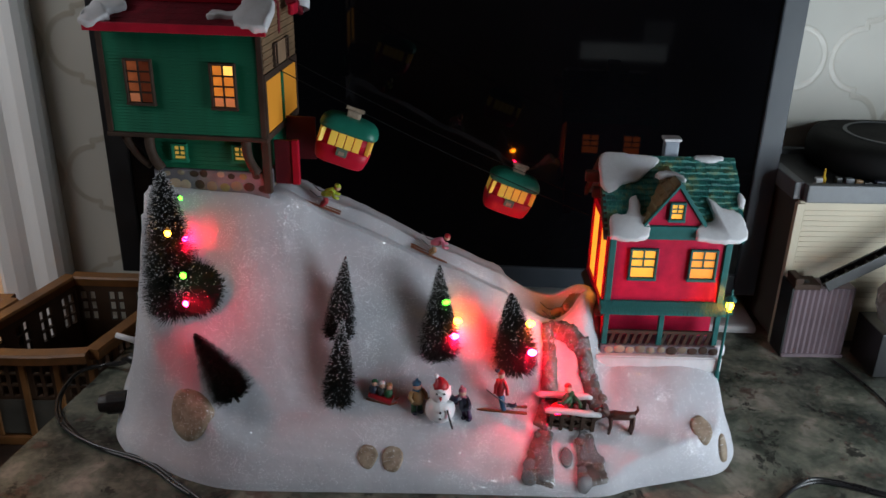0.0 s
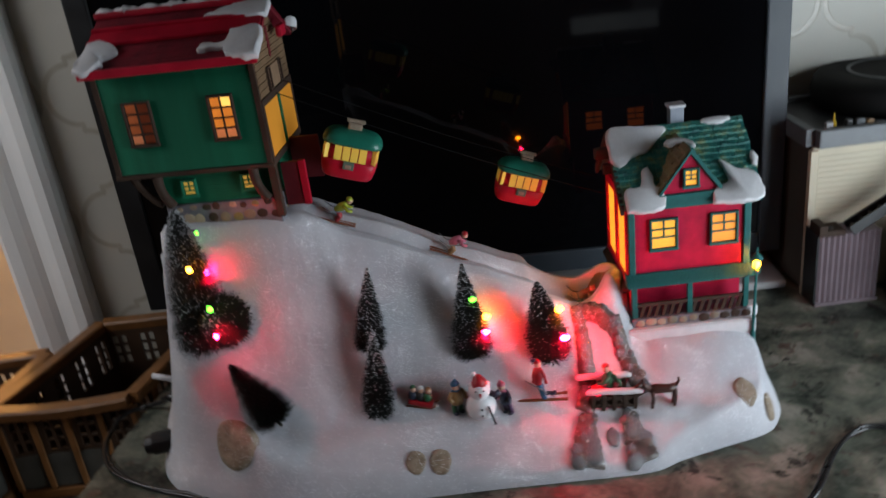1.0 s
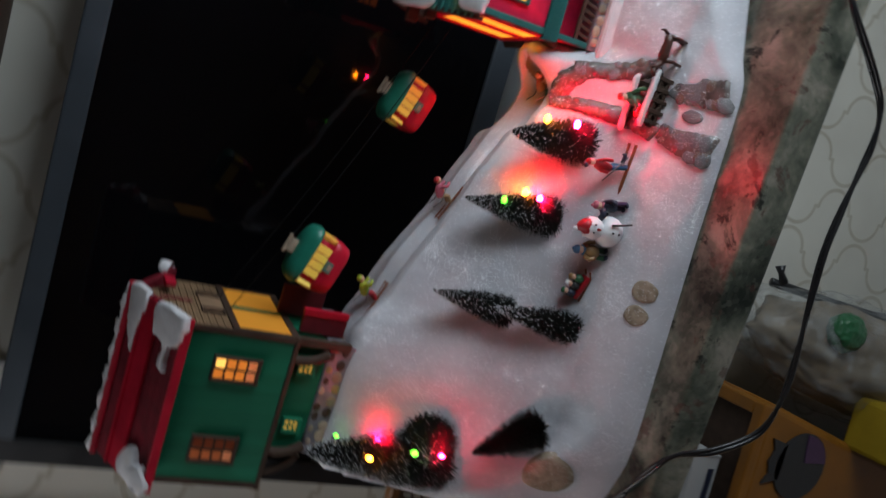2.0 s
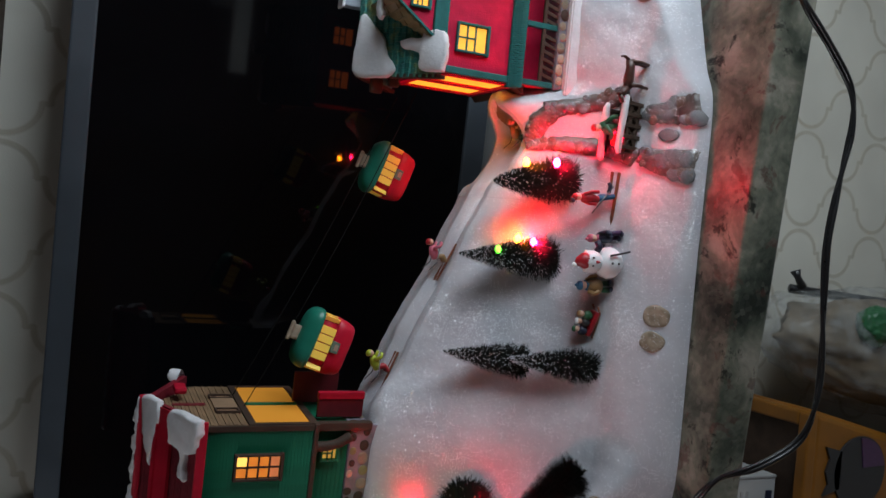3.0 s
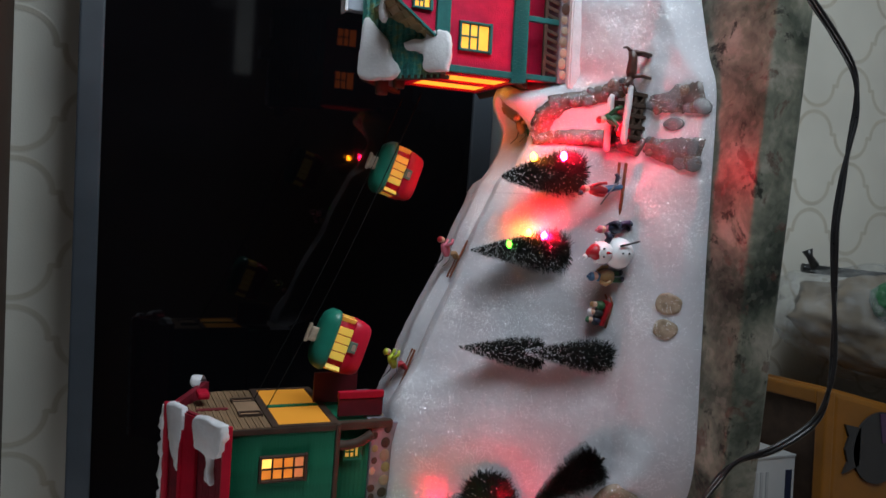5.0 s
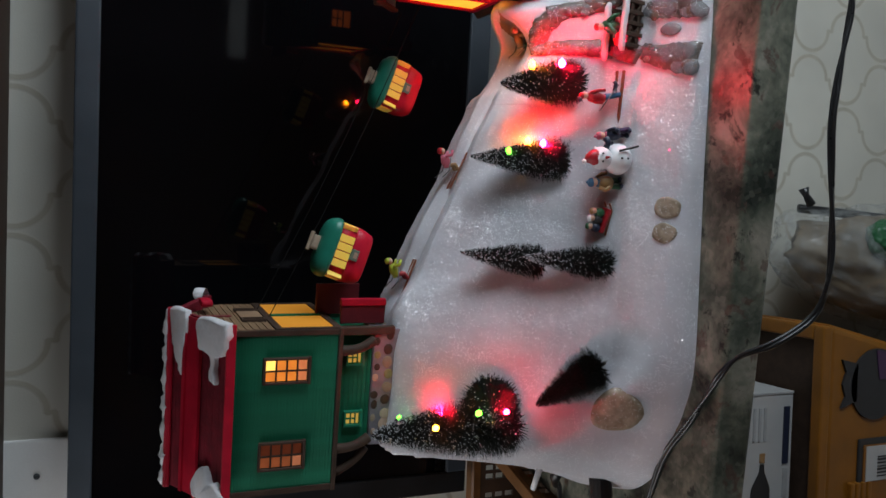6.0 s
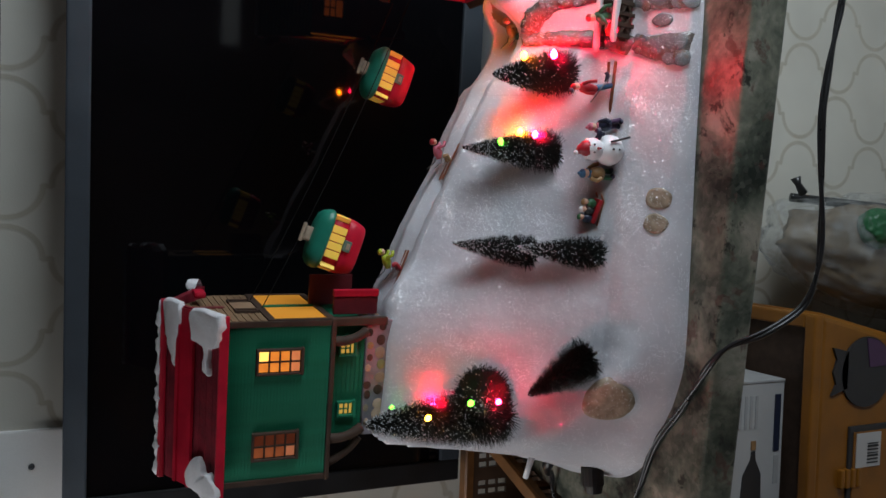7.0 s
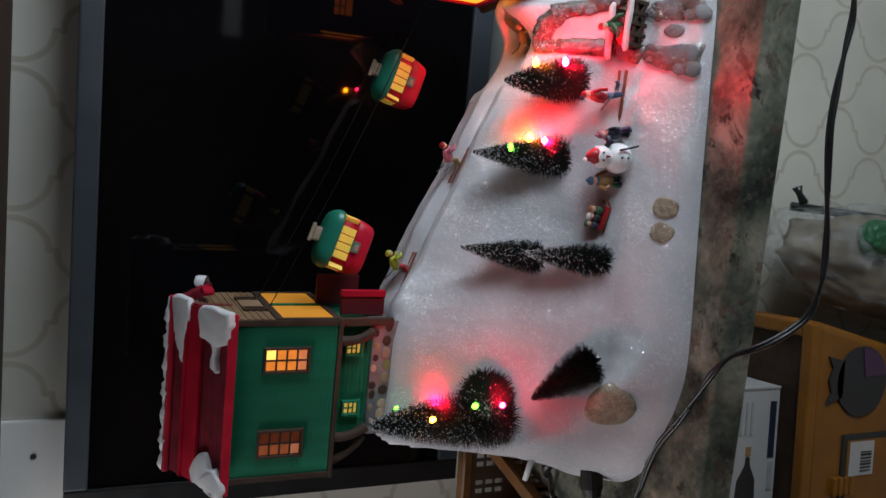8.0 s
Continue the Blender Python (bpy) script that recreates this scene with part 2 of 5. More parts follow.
def tube(bm, points, radius, sides=8, closed=False):
    """A round tube along points; radius may be one for all or one a point."""
    pts = [Vector(p) for p in points]
    rings, side = [], None
    for i, p in enumerate(pts):
        d = (pts[min(i + 1, len(pts) - 1)] - pts[max(i - 1, 0)]).normalized()
        if side is None: side = d.orthogonal().normalized()
        side = (side - d * side.dot(d)).normalized()
        up = d.cross(side)
        r = radius[i] if isinstance(radius, (list, tuple)) else radius
        rings.append([bm.verts.new(p + (side * math.cos(k * math.tau / sides) + up * math.sin(k * math.tau / sides)) * r) for k in range(sides)])
    for a, b in zip(rings, rings[1:]):
        for k in range(sides): bm.faces.new((a[k], a[(k + 1) % sides], b[(k + 1) % sides], b[k]))
    bm.faces.new(rings[0][::-1]), bm.faces.new(rings[-1])
    return [v for r in rings for v in r]


def ball(bm, c, r, sx=1, sy=1, sz=1, seg=12, m=None):
    out = bmesh.ops.create_uvsphere(bm, u_segments=seg, v_segments=max(6, seg * 2 // 3), radius=r)["verts"]
    bmesh.ops.transform(bm, matrix=Matrix.Translation(c) @ (m or Matrix()) @ Matrix.Diagonal((sx, sy, sz, 1)), verts=out)
    return out


def curve_points(points, steps=6):
    """A smooth line through the points."""
    p = [Vector(q) for q in points]
    out = []
    for i in range(len(p) - 1):
        a, b, c, d = p[max(i - 1, 0)], p[i], p[i + 1], p[min(i + 2, len(p) - 1)]
        for k in range(steps):
            t = k / steps
            out.append(.5 * (2 * b + (c - a) * t + (2 * a - 5 * b + 4 * c - d) * t * t + (3 * b - a - 3 * c + d) * t ** 3))
    return out + [p[-1]]


def mesh_of(name, bm, material, smooth=False):
    me = bpy.data.meshes.new(name)
    bmesh.ops.recalc_face_normals(bm, faces=bm.faces)
    bm.to_mesh(me)
    bm.free()
    for m in material if isinstance(material, (list, tuple)) else [material]: me.materials.append(m)
    if smooth: me.polygons.foreach_set("use_smooth", [True] * len(me.polygons))
    return me


def part(name, bm, material, parent, label="", smooth=False):
    ob = new(name, mesh_of(name, bm, material, smooth) if isinstance(bm, bmesh.types.BMesh) else bm)
    ob.parent = parent
    if label: ob["label"] = label
    return ob


def thing(name, m, label, category, group="", kind=""):
    ob = new(name)
    ob.empty_display_size = .01
    ob.matrix_world = m
    return tagged(ob, label, category, group, kind)


def solid(name, bm, material, label, category, m=None, group="", kind="", smooth=False):
    ob = new(name, mesh_of(name, bm, material, smooth))
    if m: ob.matrix_world = m
    return tagged(ob, label, category, group, kind)


def one_box(x0, x1, y0, y1, z0, z1, bevel=0.0):
    bm = bmesh.new()
    box(bm, x0, x1, y0, y1, z0, z1, bevel)
    return bm


# ---- the room ----
WALL_Y, FLOOR_Z = .30, -.90


def setting(name, bm, material, label, category):
    return solid(name, bm, material, label, category, kind="structure")


bm = bmesh.new()
box(bm, -.515, 2.2, WALL_Y, WALL_Y + .10, FLOOR_Z, 1.5)
setting("wall_north", bm, WALLPAPER, "off-white wallpaper with a beige ogee trellis", "wall")
setting("wall_north_lintel", one_box(-1.45, -.515, WALL_Y, WALL_Y + .1, 1.15, 1.5), WHITE_TRIM, "white wall over the open doorway", "wall")
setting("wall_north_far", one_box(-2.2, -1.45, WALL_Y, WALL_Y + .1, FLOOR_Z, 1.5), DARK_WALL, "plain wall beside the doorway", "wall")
setting("wall_south", one_box(-2.2, 2.2, -3.3, -3.2, FLOOR_Z, 1.5), DARK_WALL, "plain room wall, coloured dark to make it dim", "wall")
# glowing panels, not real windows, added for pale patches mirrored in the screen
setting("window_far", one_box(.34, .76, -3.199, -3.185, -.335, -.255), FAR_GLOW, "low glowing panel added to show pale in the screen", "window")
setting("window_far_side", one_box(.64, .78, -3.199, -3.185, -.25, -.14), FAR_GLOW_DIM, "small glowing panel added to show faintly in the screen", "window")
setting("wall_west", one_box(-2.3, -2.2, -3.3, 1.5, FLOOR_Z, 1.5), DARK_WALL, "plain room wall, coloured dark to make it dim", "wall")
setting("wall_east", one_box(2.2, 2.3, -3.3, .4, FLOOR_Z, 1.5), DARK_WALL, "plain room wall, coloured dark to make it dim", "wall")
setting("floor", one_box(-2.3, 2.3, -3.3, 1.5, FLOOR_Z - .05, FLOOR_Z), FLOOR, "pale vinyl floor", "floor")
setting("ceiling", one_box(-2.3, 2.3, -3.3, 1.5, 1.5, 1.55), CEILING, "plain white ceiling", "ceiling")
setting("wall_hall", one_box(-2.2, -.40, 1.40, 1.5, FLOOR_Z, 1.5), WHITE_TRIM, "white hall wall in warm lamp light", "wall")
setting("wall_hall_side", one_box(-.50, -.40, .40, 1.40, FLOOR_Z, 1.5), WHITE_TRIM, "white hall wall in warm lamp light", "wall")
setting("wall_cabinet", one_box(-.425, 1.4, -.10, WALL_Y - .001, .497, 1.45, .003), BROWN, "dark brown wall cabinet over the counter", "cabinet")
setting("baseboard", one_box(-.43, 2.2, WALL_Y - .016, WALL_Y - .001, FLOOR_Z, FLOOR_Z + .09, .003), WHITE_TRIM, "white painted baseboard", "baseboard")
bm = bmesh.new()
CASING = [(-.520, .001), (-.520, .016), (-.514, .020), (-.500, .021), (-.488, .019), (-.480, .0165), (-.472, .019), (-.460, .024), (-.448, .025), (-.441, .021), (-.438, .014), (-.438, .001)]
prism(bm, [(x, WALL_Y - d) for x, d in CASING], FLOOR_Z, 1.18, "z")
setting("door_trim", bm, WHITE_TRIM, "white fluted door casing beside the wallpaper", "door casing")


def granite_counter():
    front = lambda x: -.137 - .09 * x
    left = lambda y: -.341 + .2 * y
    bm = bmesh.new()
    a = (left(front(-.34)), front(-.355))
    outline = [a, (1.6, front(1.6)), (1.6, WALL_Y), (left(WALL_Y), WALL_Y)]
    vs = prism(bm, outline, -.034, 0, "z")
    bmesh.ops.bevel(bm, geom=[e for e in bm.edges if abs(e.verts[0].co.z - e.verts[1].co.z) < .001 and max(v.co.y for v in e.verts) < WALL_Y], offset=.004, segments=3, affect="EDGES", profile=.5)
    setting("counter_slab", bm, GRANITE, "dark green mottled granite counter slab with polished edge", "counter")


granite_counter()


def television():
    tv = thing("television", pose(0, .228, 0, 0, 0, -3.3), "black flat television switched off, standing on the granite", "television")
    x0, x1, z0, z1 = -.358, .3485, .030, .441
    bm = bmesh.new()
    box(bm, x0, x1, .006, .040, z0, z1, .014)
    part("housing", bm, BLACK, tv)
    for name, r in (("bezel_side", (x0, x0 + .024, z0, z1)), ("bezel_side", (x1 - .024, x1, z0, z1)), ("bezel_top", (x0 + .024, x1 - .024, z1 - .021, z1)), ("bezel_bottom", (x0 + .024, x1 - .024, z0, z0 + .024))):
        # the left bezel is painted black for its shade, the others keep their grey
        part(name, one_box(r[0], r[1], -.006, .0055, r[2], r[3], .002), BLACK if r[0] == x0 else BEZEL, tv)
    part("screen", one_box(x0 + .0242, x1 - .0242, -.0025, .005, z0 + .0242, z1 - .0212), SCREEN, tv, "glossy black screen")
    part("stand_neck", one_box(-.05, .05, .010, .030, .006, z0 + .01, .004), BLACK, tv)
    part("stand_foot", one_box(-.20, .345, -.040, .05, .0005, .010, .004), CARD, tv, "pale plastic stand foot")


television()

# ---- the lit winter ornament ----
OUTLINE = [(-.287, .019), (-.278, -.02), (-.261, -.046), (-.240, -.062), (-.219, -.071), (-.197, -.082), (-.16, -.092), (-.08, -.0935), (0, -.094), (.062, -.0955), (.124, -.096), (.153, -.086), (.191, -.076), (.227, -.066), (.243, -.050), (.252, -.029), (.256, .01), (.250, .06), (.22, .095), (.1, .105), (-.1, .115), (-.22, .12), (-.28, .10), (-.295, .06)]


def lerp(v, xs, zs):
    if v <= xs[0]: return zs[0]
    for a, b, c, d in zip(xs, xs[1:], zs, zs[1:]):
        if v <= b: return c + (d - c) * (v - a) / (b - a)
    return zs[-1]


RIDGE_X = (-.30, -.135, -.119, -.068, -.017, .032, .077, .105, .135, .200, .235, .26)
RIDGE_Z = (.211, .212, .209, .186, .161, .140, .117, .104, .072, .072, .066, .058)


def raw_height(x, y):
    zr = lerp(x, RIDGE_X, RIDGE_Z)
    zl = lerp(x, (-.3, -.2, -.1, 0, .1, .15, .25), (.058, .056, .042, .036, .028, .028, .030))
    top = lerp(x, (-.3, -.15, -.1, .1, .13, .16, .21, .235), (.0, .0, .014, .016, -.005, -.020, -.020, -.012))
    foot = lerp(x, (-.3, -.2, -.1, .1), (-.044, -.046, -.042, -.042))
    return lerp(y, (-.10, -.064, foot, top, .10), (zl * .12, zl, zl + .008, zr, zr))


def height(x, y):
    return sum(raw_height(x + i * .006, y + j * .0055) for i in (-1, 0, 1) for j in (-2, -1, 0, 1, 2)) / 15


def track_shape(x, y):
    """The ski run's trough along the ridge, and the lip behind it."""
    on = max(0, min(1, (x + .135) / .02)) * max(0, min(1, (.118 - x) / .02))
    if not on or y < .008: return 0
    trough = -.0075 * max(0, 1 - abs(y - .024) / .010)
    lip = -.001 * max(0, 1 - abs(y - .042) / .010)
    back = -max(0, y - .052) * 2.2
    return on * (trough + lip + back)


RING = [p.to_2d() for p in curve_points([(*p, 0) for p in OUTLINE + OUTLINE[:1]], 8)[:-1]]
RING_XY = np.array([tuple(p) for p in RING])


def blurred(v, xs, zs, e=.004):
    return sum(lerp(v + k * e / 2, xs, zs) for k in (-2, -1, 0, 1, 2)) / 5


def ease(v):
    v = max(0, min(1, v))
    return v * v * (3 - 2 * v)


def scoop(x, y, z):
    """The banked bowl at the foot of the ski run: its near lip, its floor and its far lip, bent into the snow at height z."""
    wide = ease((x - .050) / .022) * ease((.146 - x) / .012)
    if wide <= 0 or y < .000: return z
    far = blurred(x, (.050, .057, .078, .096, .108, .116, .122, .129, .137, .15), (.1255, .1220, .113, .107, .1135, .1185, .1200, .118, .113, .10))
    near = blurred(x, (.050, .056, .075, .085, .095, .104, .111, .117, .122, .129, .137, .15), (.116, .113, .107, .101, .098, .103, .111, .118, .1215, .120, .115, .10), .003)
    y0, y1 = lerp(x, (.06, .095, .111, .122), (.012, .012, .015, .026)), .038
    if y < y0: target = near - (y0 - y) * .25
    elif y < y1:
        s = (y - y0) / (y1 - y0)
        deep = blurred(x, (.05, .085, .096, .112, .119, .124), (.004, .008, .016, .016, .010, 0), .003)
        target = near + (far - near) * ease(s) - deep * math.sin(math.pi * s) ** .8
    else: target = far - max(0, y - y1 - .004) * 2.2
    return z + (target - z) * wide * ease((y - .000) / max(.006, y0 - .002))


def mound(x, y):
    """The rise beside the lodge that swallows the ski run."""
    u, v = (x - .1205) / (.0185 if x < .1205 else .0165), (y - .017) / .022
    return .041 * math.exp(-u * u - v * v) * ease((.147 - x) / .013) if u * u + v * v < 9 else 0


def hill_z(x, y):
    """The snow's height, rounded off towards its outline."""
    a, b = RING_XY, np.roll(RING_XY, -1, 0)
    ab, ap = b - a, np.array((x, y)) - a
    t = np.clip((ap * ab).sum(1) / (ab * ab).sum(1), 0, 1)
    d = float(np.sqrt(((ap - ab * t[:, None]) ** 2).sum(1).min()))
    edge = .008 * (1 - math.exp(-d / .0022)) + 1.15 * d + 75 * d * d
    h = height(x, y) + track_shape(x, y) + mound(x, y)
    h = scoop(x, y, h) + .0030 * noise.noise((x * 26, y * 26, 3)) + .0010 * noise.noise((x * 80, y * 80, 7))
    edge = min(edge, .012 + lerp(x, (-.297, -.285, -.268, -.252, -.241, -.233), (.0, .030, .062, .100, .150, .280)))
    k = .008
    m = max(0, min(1, .5 + .5 * (edge - h) / k))
    return max(.0005, edge * (1 - m) + h * m - k * m * (1 - m))


def hill_at(x, y, up=0.0):
    return Vector((x, y, hill_z(x, y) + up))


def hill_normal(x, y, e=.004):
    return Vector(((hill_z(x - e, y) - hill_z(x + e, y)) / (2 * e), (hill_z(x, y - e) - hill_z(x, y + e)) / (2 * e), 1)).normalized()


def snow_hill():
    hill = thing("snow_hill", pose(0, 0, 0), "glittering white snow hill base of a lit winter village ornament", "ornament base")
    n, centre = len(RING), Vector((-.015, .012))
    bm = bmesh.new()
    steps = [0, .0015, .004, .008, .013, .02, .028, .036, .045, .055, .066, .078] + [.09 + .0105 * k for k in range(83)]
    rows = []
    for s in steps:
        row = []
        for p in RING:
            q = p + (centre - p) * s
            under = max(0, min(1, min(q.x - .056, .146 - q.x, q.y + .004, .045 - q.y) / .006))
            row.append(bm.verts.new((q.x, q.y, hill_z(q.x, q.y) - .022 * under if s else .0005)))
        rows.append(row)
    for a, b in zip(rows, rows[1:]):
        for i in range(n): bm.faces.new((a[i], a[(i + 1) % n], b[(i + 1) % n], b[i]))
    tip = bm.verts.new((centre.x, centre.y, hill_z(centre.x, centre.y)))
    for i in range(n): bm.faces.new((rows[-1][i], rows[-1][(i + 1) % n], tip))
    part("snow", bm, SNOW, hill, smooth=True)
    return hill


HILL = snow_hill()


def tunnel(parent):
    """The snow mound beside the red house, with the hole into which the ski run dives."""
    bm = bmesh.new()
    nx, ny = 180, 100
    grid = []
    for i in range(nx + 1):
        row = []
        for j in range(ny + 1):
            x, y = .042 + .112 * i / nx, -.014 + .068 * j / ny
            z = hill_z(x, y)
            p, q = (x - .1115) / .0120, (y - .0275 - (x - .111) * .15) / .0085
            rho = p * p + q * q
            rim = min(i, nx - i, j, ny - j)
            z += .0002 if rim > 1 else -.0008 + .0005 * rim
            row.append((bm.verts.new((x, y, z)), rho))
        grid.append(row)
    for i in range(nx):
        for j in range(ny):
            f = bm.faces.new((grid[i][j][0], grid[i + 1][j][0], grid[i + 1][j + 1][0], grid[i][j + 1][0]))
            rho = sum(g[1] for g in (grid[i][j], grid[i + 1][j], grid[i + 1][j + 1], grid[i][j + 1])) / 4
            if rho < 1: f.material_index = 1
    part("tunnel_mound", bm, [SNOW, TUNNEL], parent, "smooth snow mound with a brown tunnel hole", smooth=True)


TUNNEL = paint("tunnel_brown", (.24, .12, .06), .5, .3, 60, .2)
tunnel(HILL)


def inset(cx, cy, outline, dome=.0016, rings=6):
    """A low, rounded disc with the given outline, bedded in the snow at cx, cy and following its slope."""
    n = hill_normal(cx, cy, .010)
    c = hill_at(cx, cy)
    side = Vector((1, 0, 0)) - n * n.x
    side.normalize()
    up = n.cross(side)
    bm = bmesh.new()
    loops = []
    for k in range(rings):
        s = 1 - k / rings
        row = []
        for x, y in outline:
            q = c + side * (x * s) + up * (y * s)
            # lies on the snow where that is higher than the flat disc
            g = hill_z(q.x, q.y)
            q = q.lerp(Vector((q.x, q.y, g)), .6)
            row.append(bm.verts.new(q + n * (dome * (1 - s ** 4) + .0006 - (.0040 if k == 0 else 0))))
        loops.append(row)
    m = len(outline)
    for a, b in zip(loops, loops[1:]):
        for i in range(m): bm.faces.new((a[i], a[(i + 1) % m], b[(i + 1) % m], b[i]))
    bm.faces.new(loops[-1])
    return bm


def blob(cx, cy, rx, ry, turn=0.0, seed=0, wild=.12, n=22):
    out = []
    for i in range(n):
        a = i * math.tau / n
        r = 1 + wild * noise.noise((math.cos(a) * 1.3 + seed * 7.1, math.sin(a) * 1.3, seed))
        x, y = math.cos(a) * rx * r, math.sin(a) * ry * r
        out.append((cx + x * math.cos(turn) - y * math.sin(turn), cy + x * math.sin(turn) + y * math.cos(turn)))
    return out


# rounded stones showing through the snow
for i, (x, y, rx, ry, turn, mat) in enumerate(((-.1990, -.0612, .0200, .0215, .3, TAN_STONE), (-.0578, -.0796, .0094, .0110, 0, TAN_STONE), (-.0380, -.0802, .0100, .0120, 0, TAN_STONE), (.1002, -.0741, .0060, .0092, 0, GREY_STONE), (.2135, -.0508, .0100, .0140, .1, TAN_STONE), (.2318, -.0545, .0058, .0125, .1, TAN_STONE))):
    part("stone", inset(x, y, blob(0, 0, rx, ry, turn, i + 1), .0003 if i == 0 else .0006 if i < 5 else .0022), mat, HILL, "tan glittered stone showing through the snow", smooth=True)


def stone_edging(points, widths, seed, count):
    """A winding band of mortared stones up the slope."""
    line = curve_points([(*p, 0) for p in points], 8)
    n = len(line)
    bm = bmesh.new()
    rows = []
    rng = random.Random(seed)
    for i, p in enumerate(line):
        d = (line[min(i + 1, n - 1)] - line[max(i - 1, 0)]).normalized()
        side = Vector((-d.y, d.x, 0))
        w = lerp(i / (n - 1), [k / (len(widths) - 1) for k in range(len(widths))], widths) * (1 + .12 * rng.uniform(-1, 1))
        rows.append([bm.verts.new(hill_at(p.x + side.x * w * k, p.y + side.y * w * k, (-.004, .0022, .0034, .0022, -.004)[j] )) for j, k in enumerate((-1, -.8, 0, .8, 1))])
    for a, b in zip(rows, rows[1:]):
        for k in range(4): bm.faces.new((a[k], a[k + 1], b[k + 1], b[k]))
    bm.faces.new(rows[0]), bm.faces.new(rows[-1][::-1])
    part("stone_edging", bm, EDGE_STONE, HILL, "band of grey-brown glittered mortar", smooth=True)
    pebble = bmesh.new()
    ball(pebble, (0, 0, 0), 1, seg=8)
    for v in pebble.verts: v.co *= 1 + .18 * noise.noise(v.co * 1.7 + Vector((seed, 0, 0)))
    base = mesh_of("stone", pebble, GREY_STONE, True)
    brown = base.copy()
    brown.materials[0] = BROWN_STONE
    for i in range(count):
        u = min(.999, max(0, (i + rng.uniform(.1, .9)) / count))
        k = int(u * (n - 1))
        p, d = line[k], (line[min(k + 1, n - 1)] - line[max(k - 1, 0)]).normalized()
        w = lerp(u, [j / (len(widths) - 1) for j in range(len(widths))], widths)
        off = w * rng.uniform(-.62, .62)
        x, y = p.x - d.y * off, p.y + d.x * off
        r = w * rng.uniform(.30, .58)
        ob = part("stone", base if rng.random() < .6 else brown, None, HILL)
        ob.matrix_world = Matrix.Translation(hill_at(x, y, .0024)) @ hill_normal(x, y).to_track_quat("Z", "Y").to_matrix().to_4x4() @ pose(0, 0, 0, 0, 0, rng.uniform(0, 360)) @ Matrix.Diagonal((r, r * rng.uniform(.7, 1), r * (.30 if w < .009 else .15), 1))


stone_edging(((.0885, .004), (.0905, -.010), (.0900, -.024), (.0880, -.038), (.0820, -.052)), (.0055, .0068, .0078, .0085, .008), 3, 22)
stone_edging(((.0905, .004), (.1000, .000), (.1090, -.005), (.1170, -.010)), (.0040, .0045, .0045, .0050), 4, 12)
stone_edging(((.1185, -.007), (.1205, -.013), (.1235, -.022), (.1290, -.034), (.1330, -.044)), (.0055, .0068, .0075, .0080, .008), 5, 20)
stone_edging(((.0850, -.056), (.0800, -.068), (.0780, -.080), (.0760, -.0925)), (.0070, .0100, .0125, .0150), 6, 22)
stone_edging(((.1170, -.058), (.1165, -.070), (.1185, -.081), (.1205, -.0925)), (.0070, .0095, .0120, .0135), 7, 22)

# ---- houses ----


def window(parent, m, w, h, rows, frame_mat, pane_mat, bar=.0012, deep=.0030):
    """A mullioned window in its local x, z plane, facing -y. rows: panes in each row from the top, as (count, share of height)."""
    me = bmesh.new()
    b = .0017
    for r in ((-w / 2 - b, w / 2 + b, h, h + b), (-w / 2 - b * 1.3, w / 2 + b * 1.3, -b * 1.3, 0), (-w / 2 - b, -w / 2, 0, h), (w / 2, w / 2 + b, 0, h)):
        box(me, r[0], r[1], -.0022, deep, r[2], r[3], .0004)
    z = h
    panes = []
    for n, share in rows:
        z0 = z - share * h
        if z0 > .0005: box(me, -w / 2, w / 2, -.0010, deep, z0 - bar / 2, z0 + bar / 2)
        for i in range(n):
            x0 = -w / 2 + i * w / n
            if i: box(me, x0 - bar / 2, x0 + bar / 2, -.0010, deep, z0, z)
            panes.append((x0, x0 + w / n, z0, z))
        z = z0
    win = part("window", me, frame_mat, parent)
    win.matrix_local = m
    for i, (x0, x1, z0, z1) in enumerate(panes):
        mat = pane_mat[i % len(pane_mat)] if isinstance(pane_mat, (list, tuple)) else pane_mat
        part("pane", one_box(x0 + bar * .4, x1 - bar * .4, .0002, .0016, z0 + bar * .4, z1 - bar * .4, .0003), mat, win)
    return win


def laps(parent, name, material, x0, x1, y0, y1, z0, z1, n, proud=.0013):
    """A wall block with lapped boards all round, each board a piece of its own."""
    wall = part(name, one_box(x0, x1, y0, y1, z0, z1), material, parent)
    d = (z1 - z0) / n
    bm = bmesh.new()
    g = [(x0, y0, 1, 1), (x1, y0, -1, 1), (x1, y1, -1, -1), (x0, y1, 1, -1)]
    low = [bm.verts.new((x - sx * proud, y - sy * proud, 0)) for x, y, sx, sy in g]
    high = [bm.verts.new((x - sx * proud * .25, y - sy * proud * .25, d * .82)) for x, y, sx, sy in g]
    bm.faces.new(low[::-1]), bm.faces.new(high)
    for k in range(4): bm.faces.new((low[k], low[(k + 1) % 4], high[(k + 1) % 4], high[k]))
    me = mesh_of("clapboard", bm, material)
    for i in range(n): part("clapboard", me, None, wall).location.z = z0 + i * d


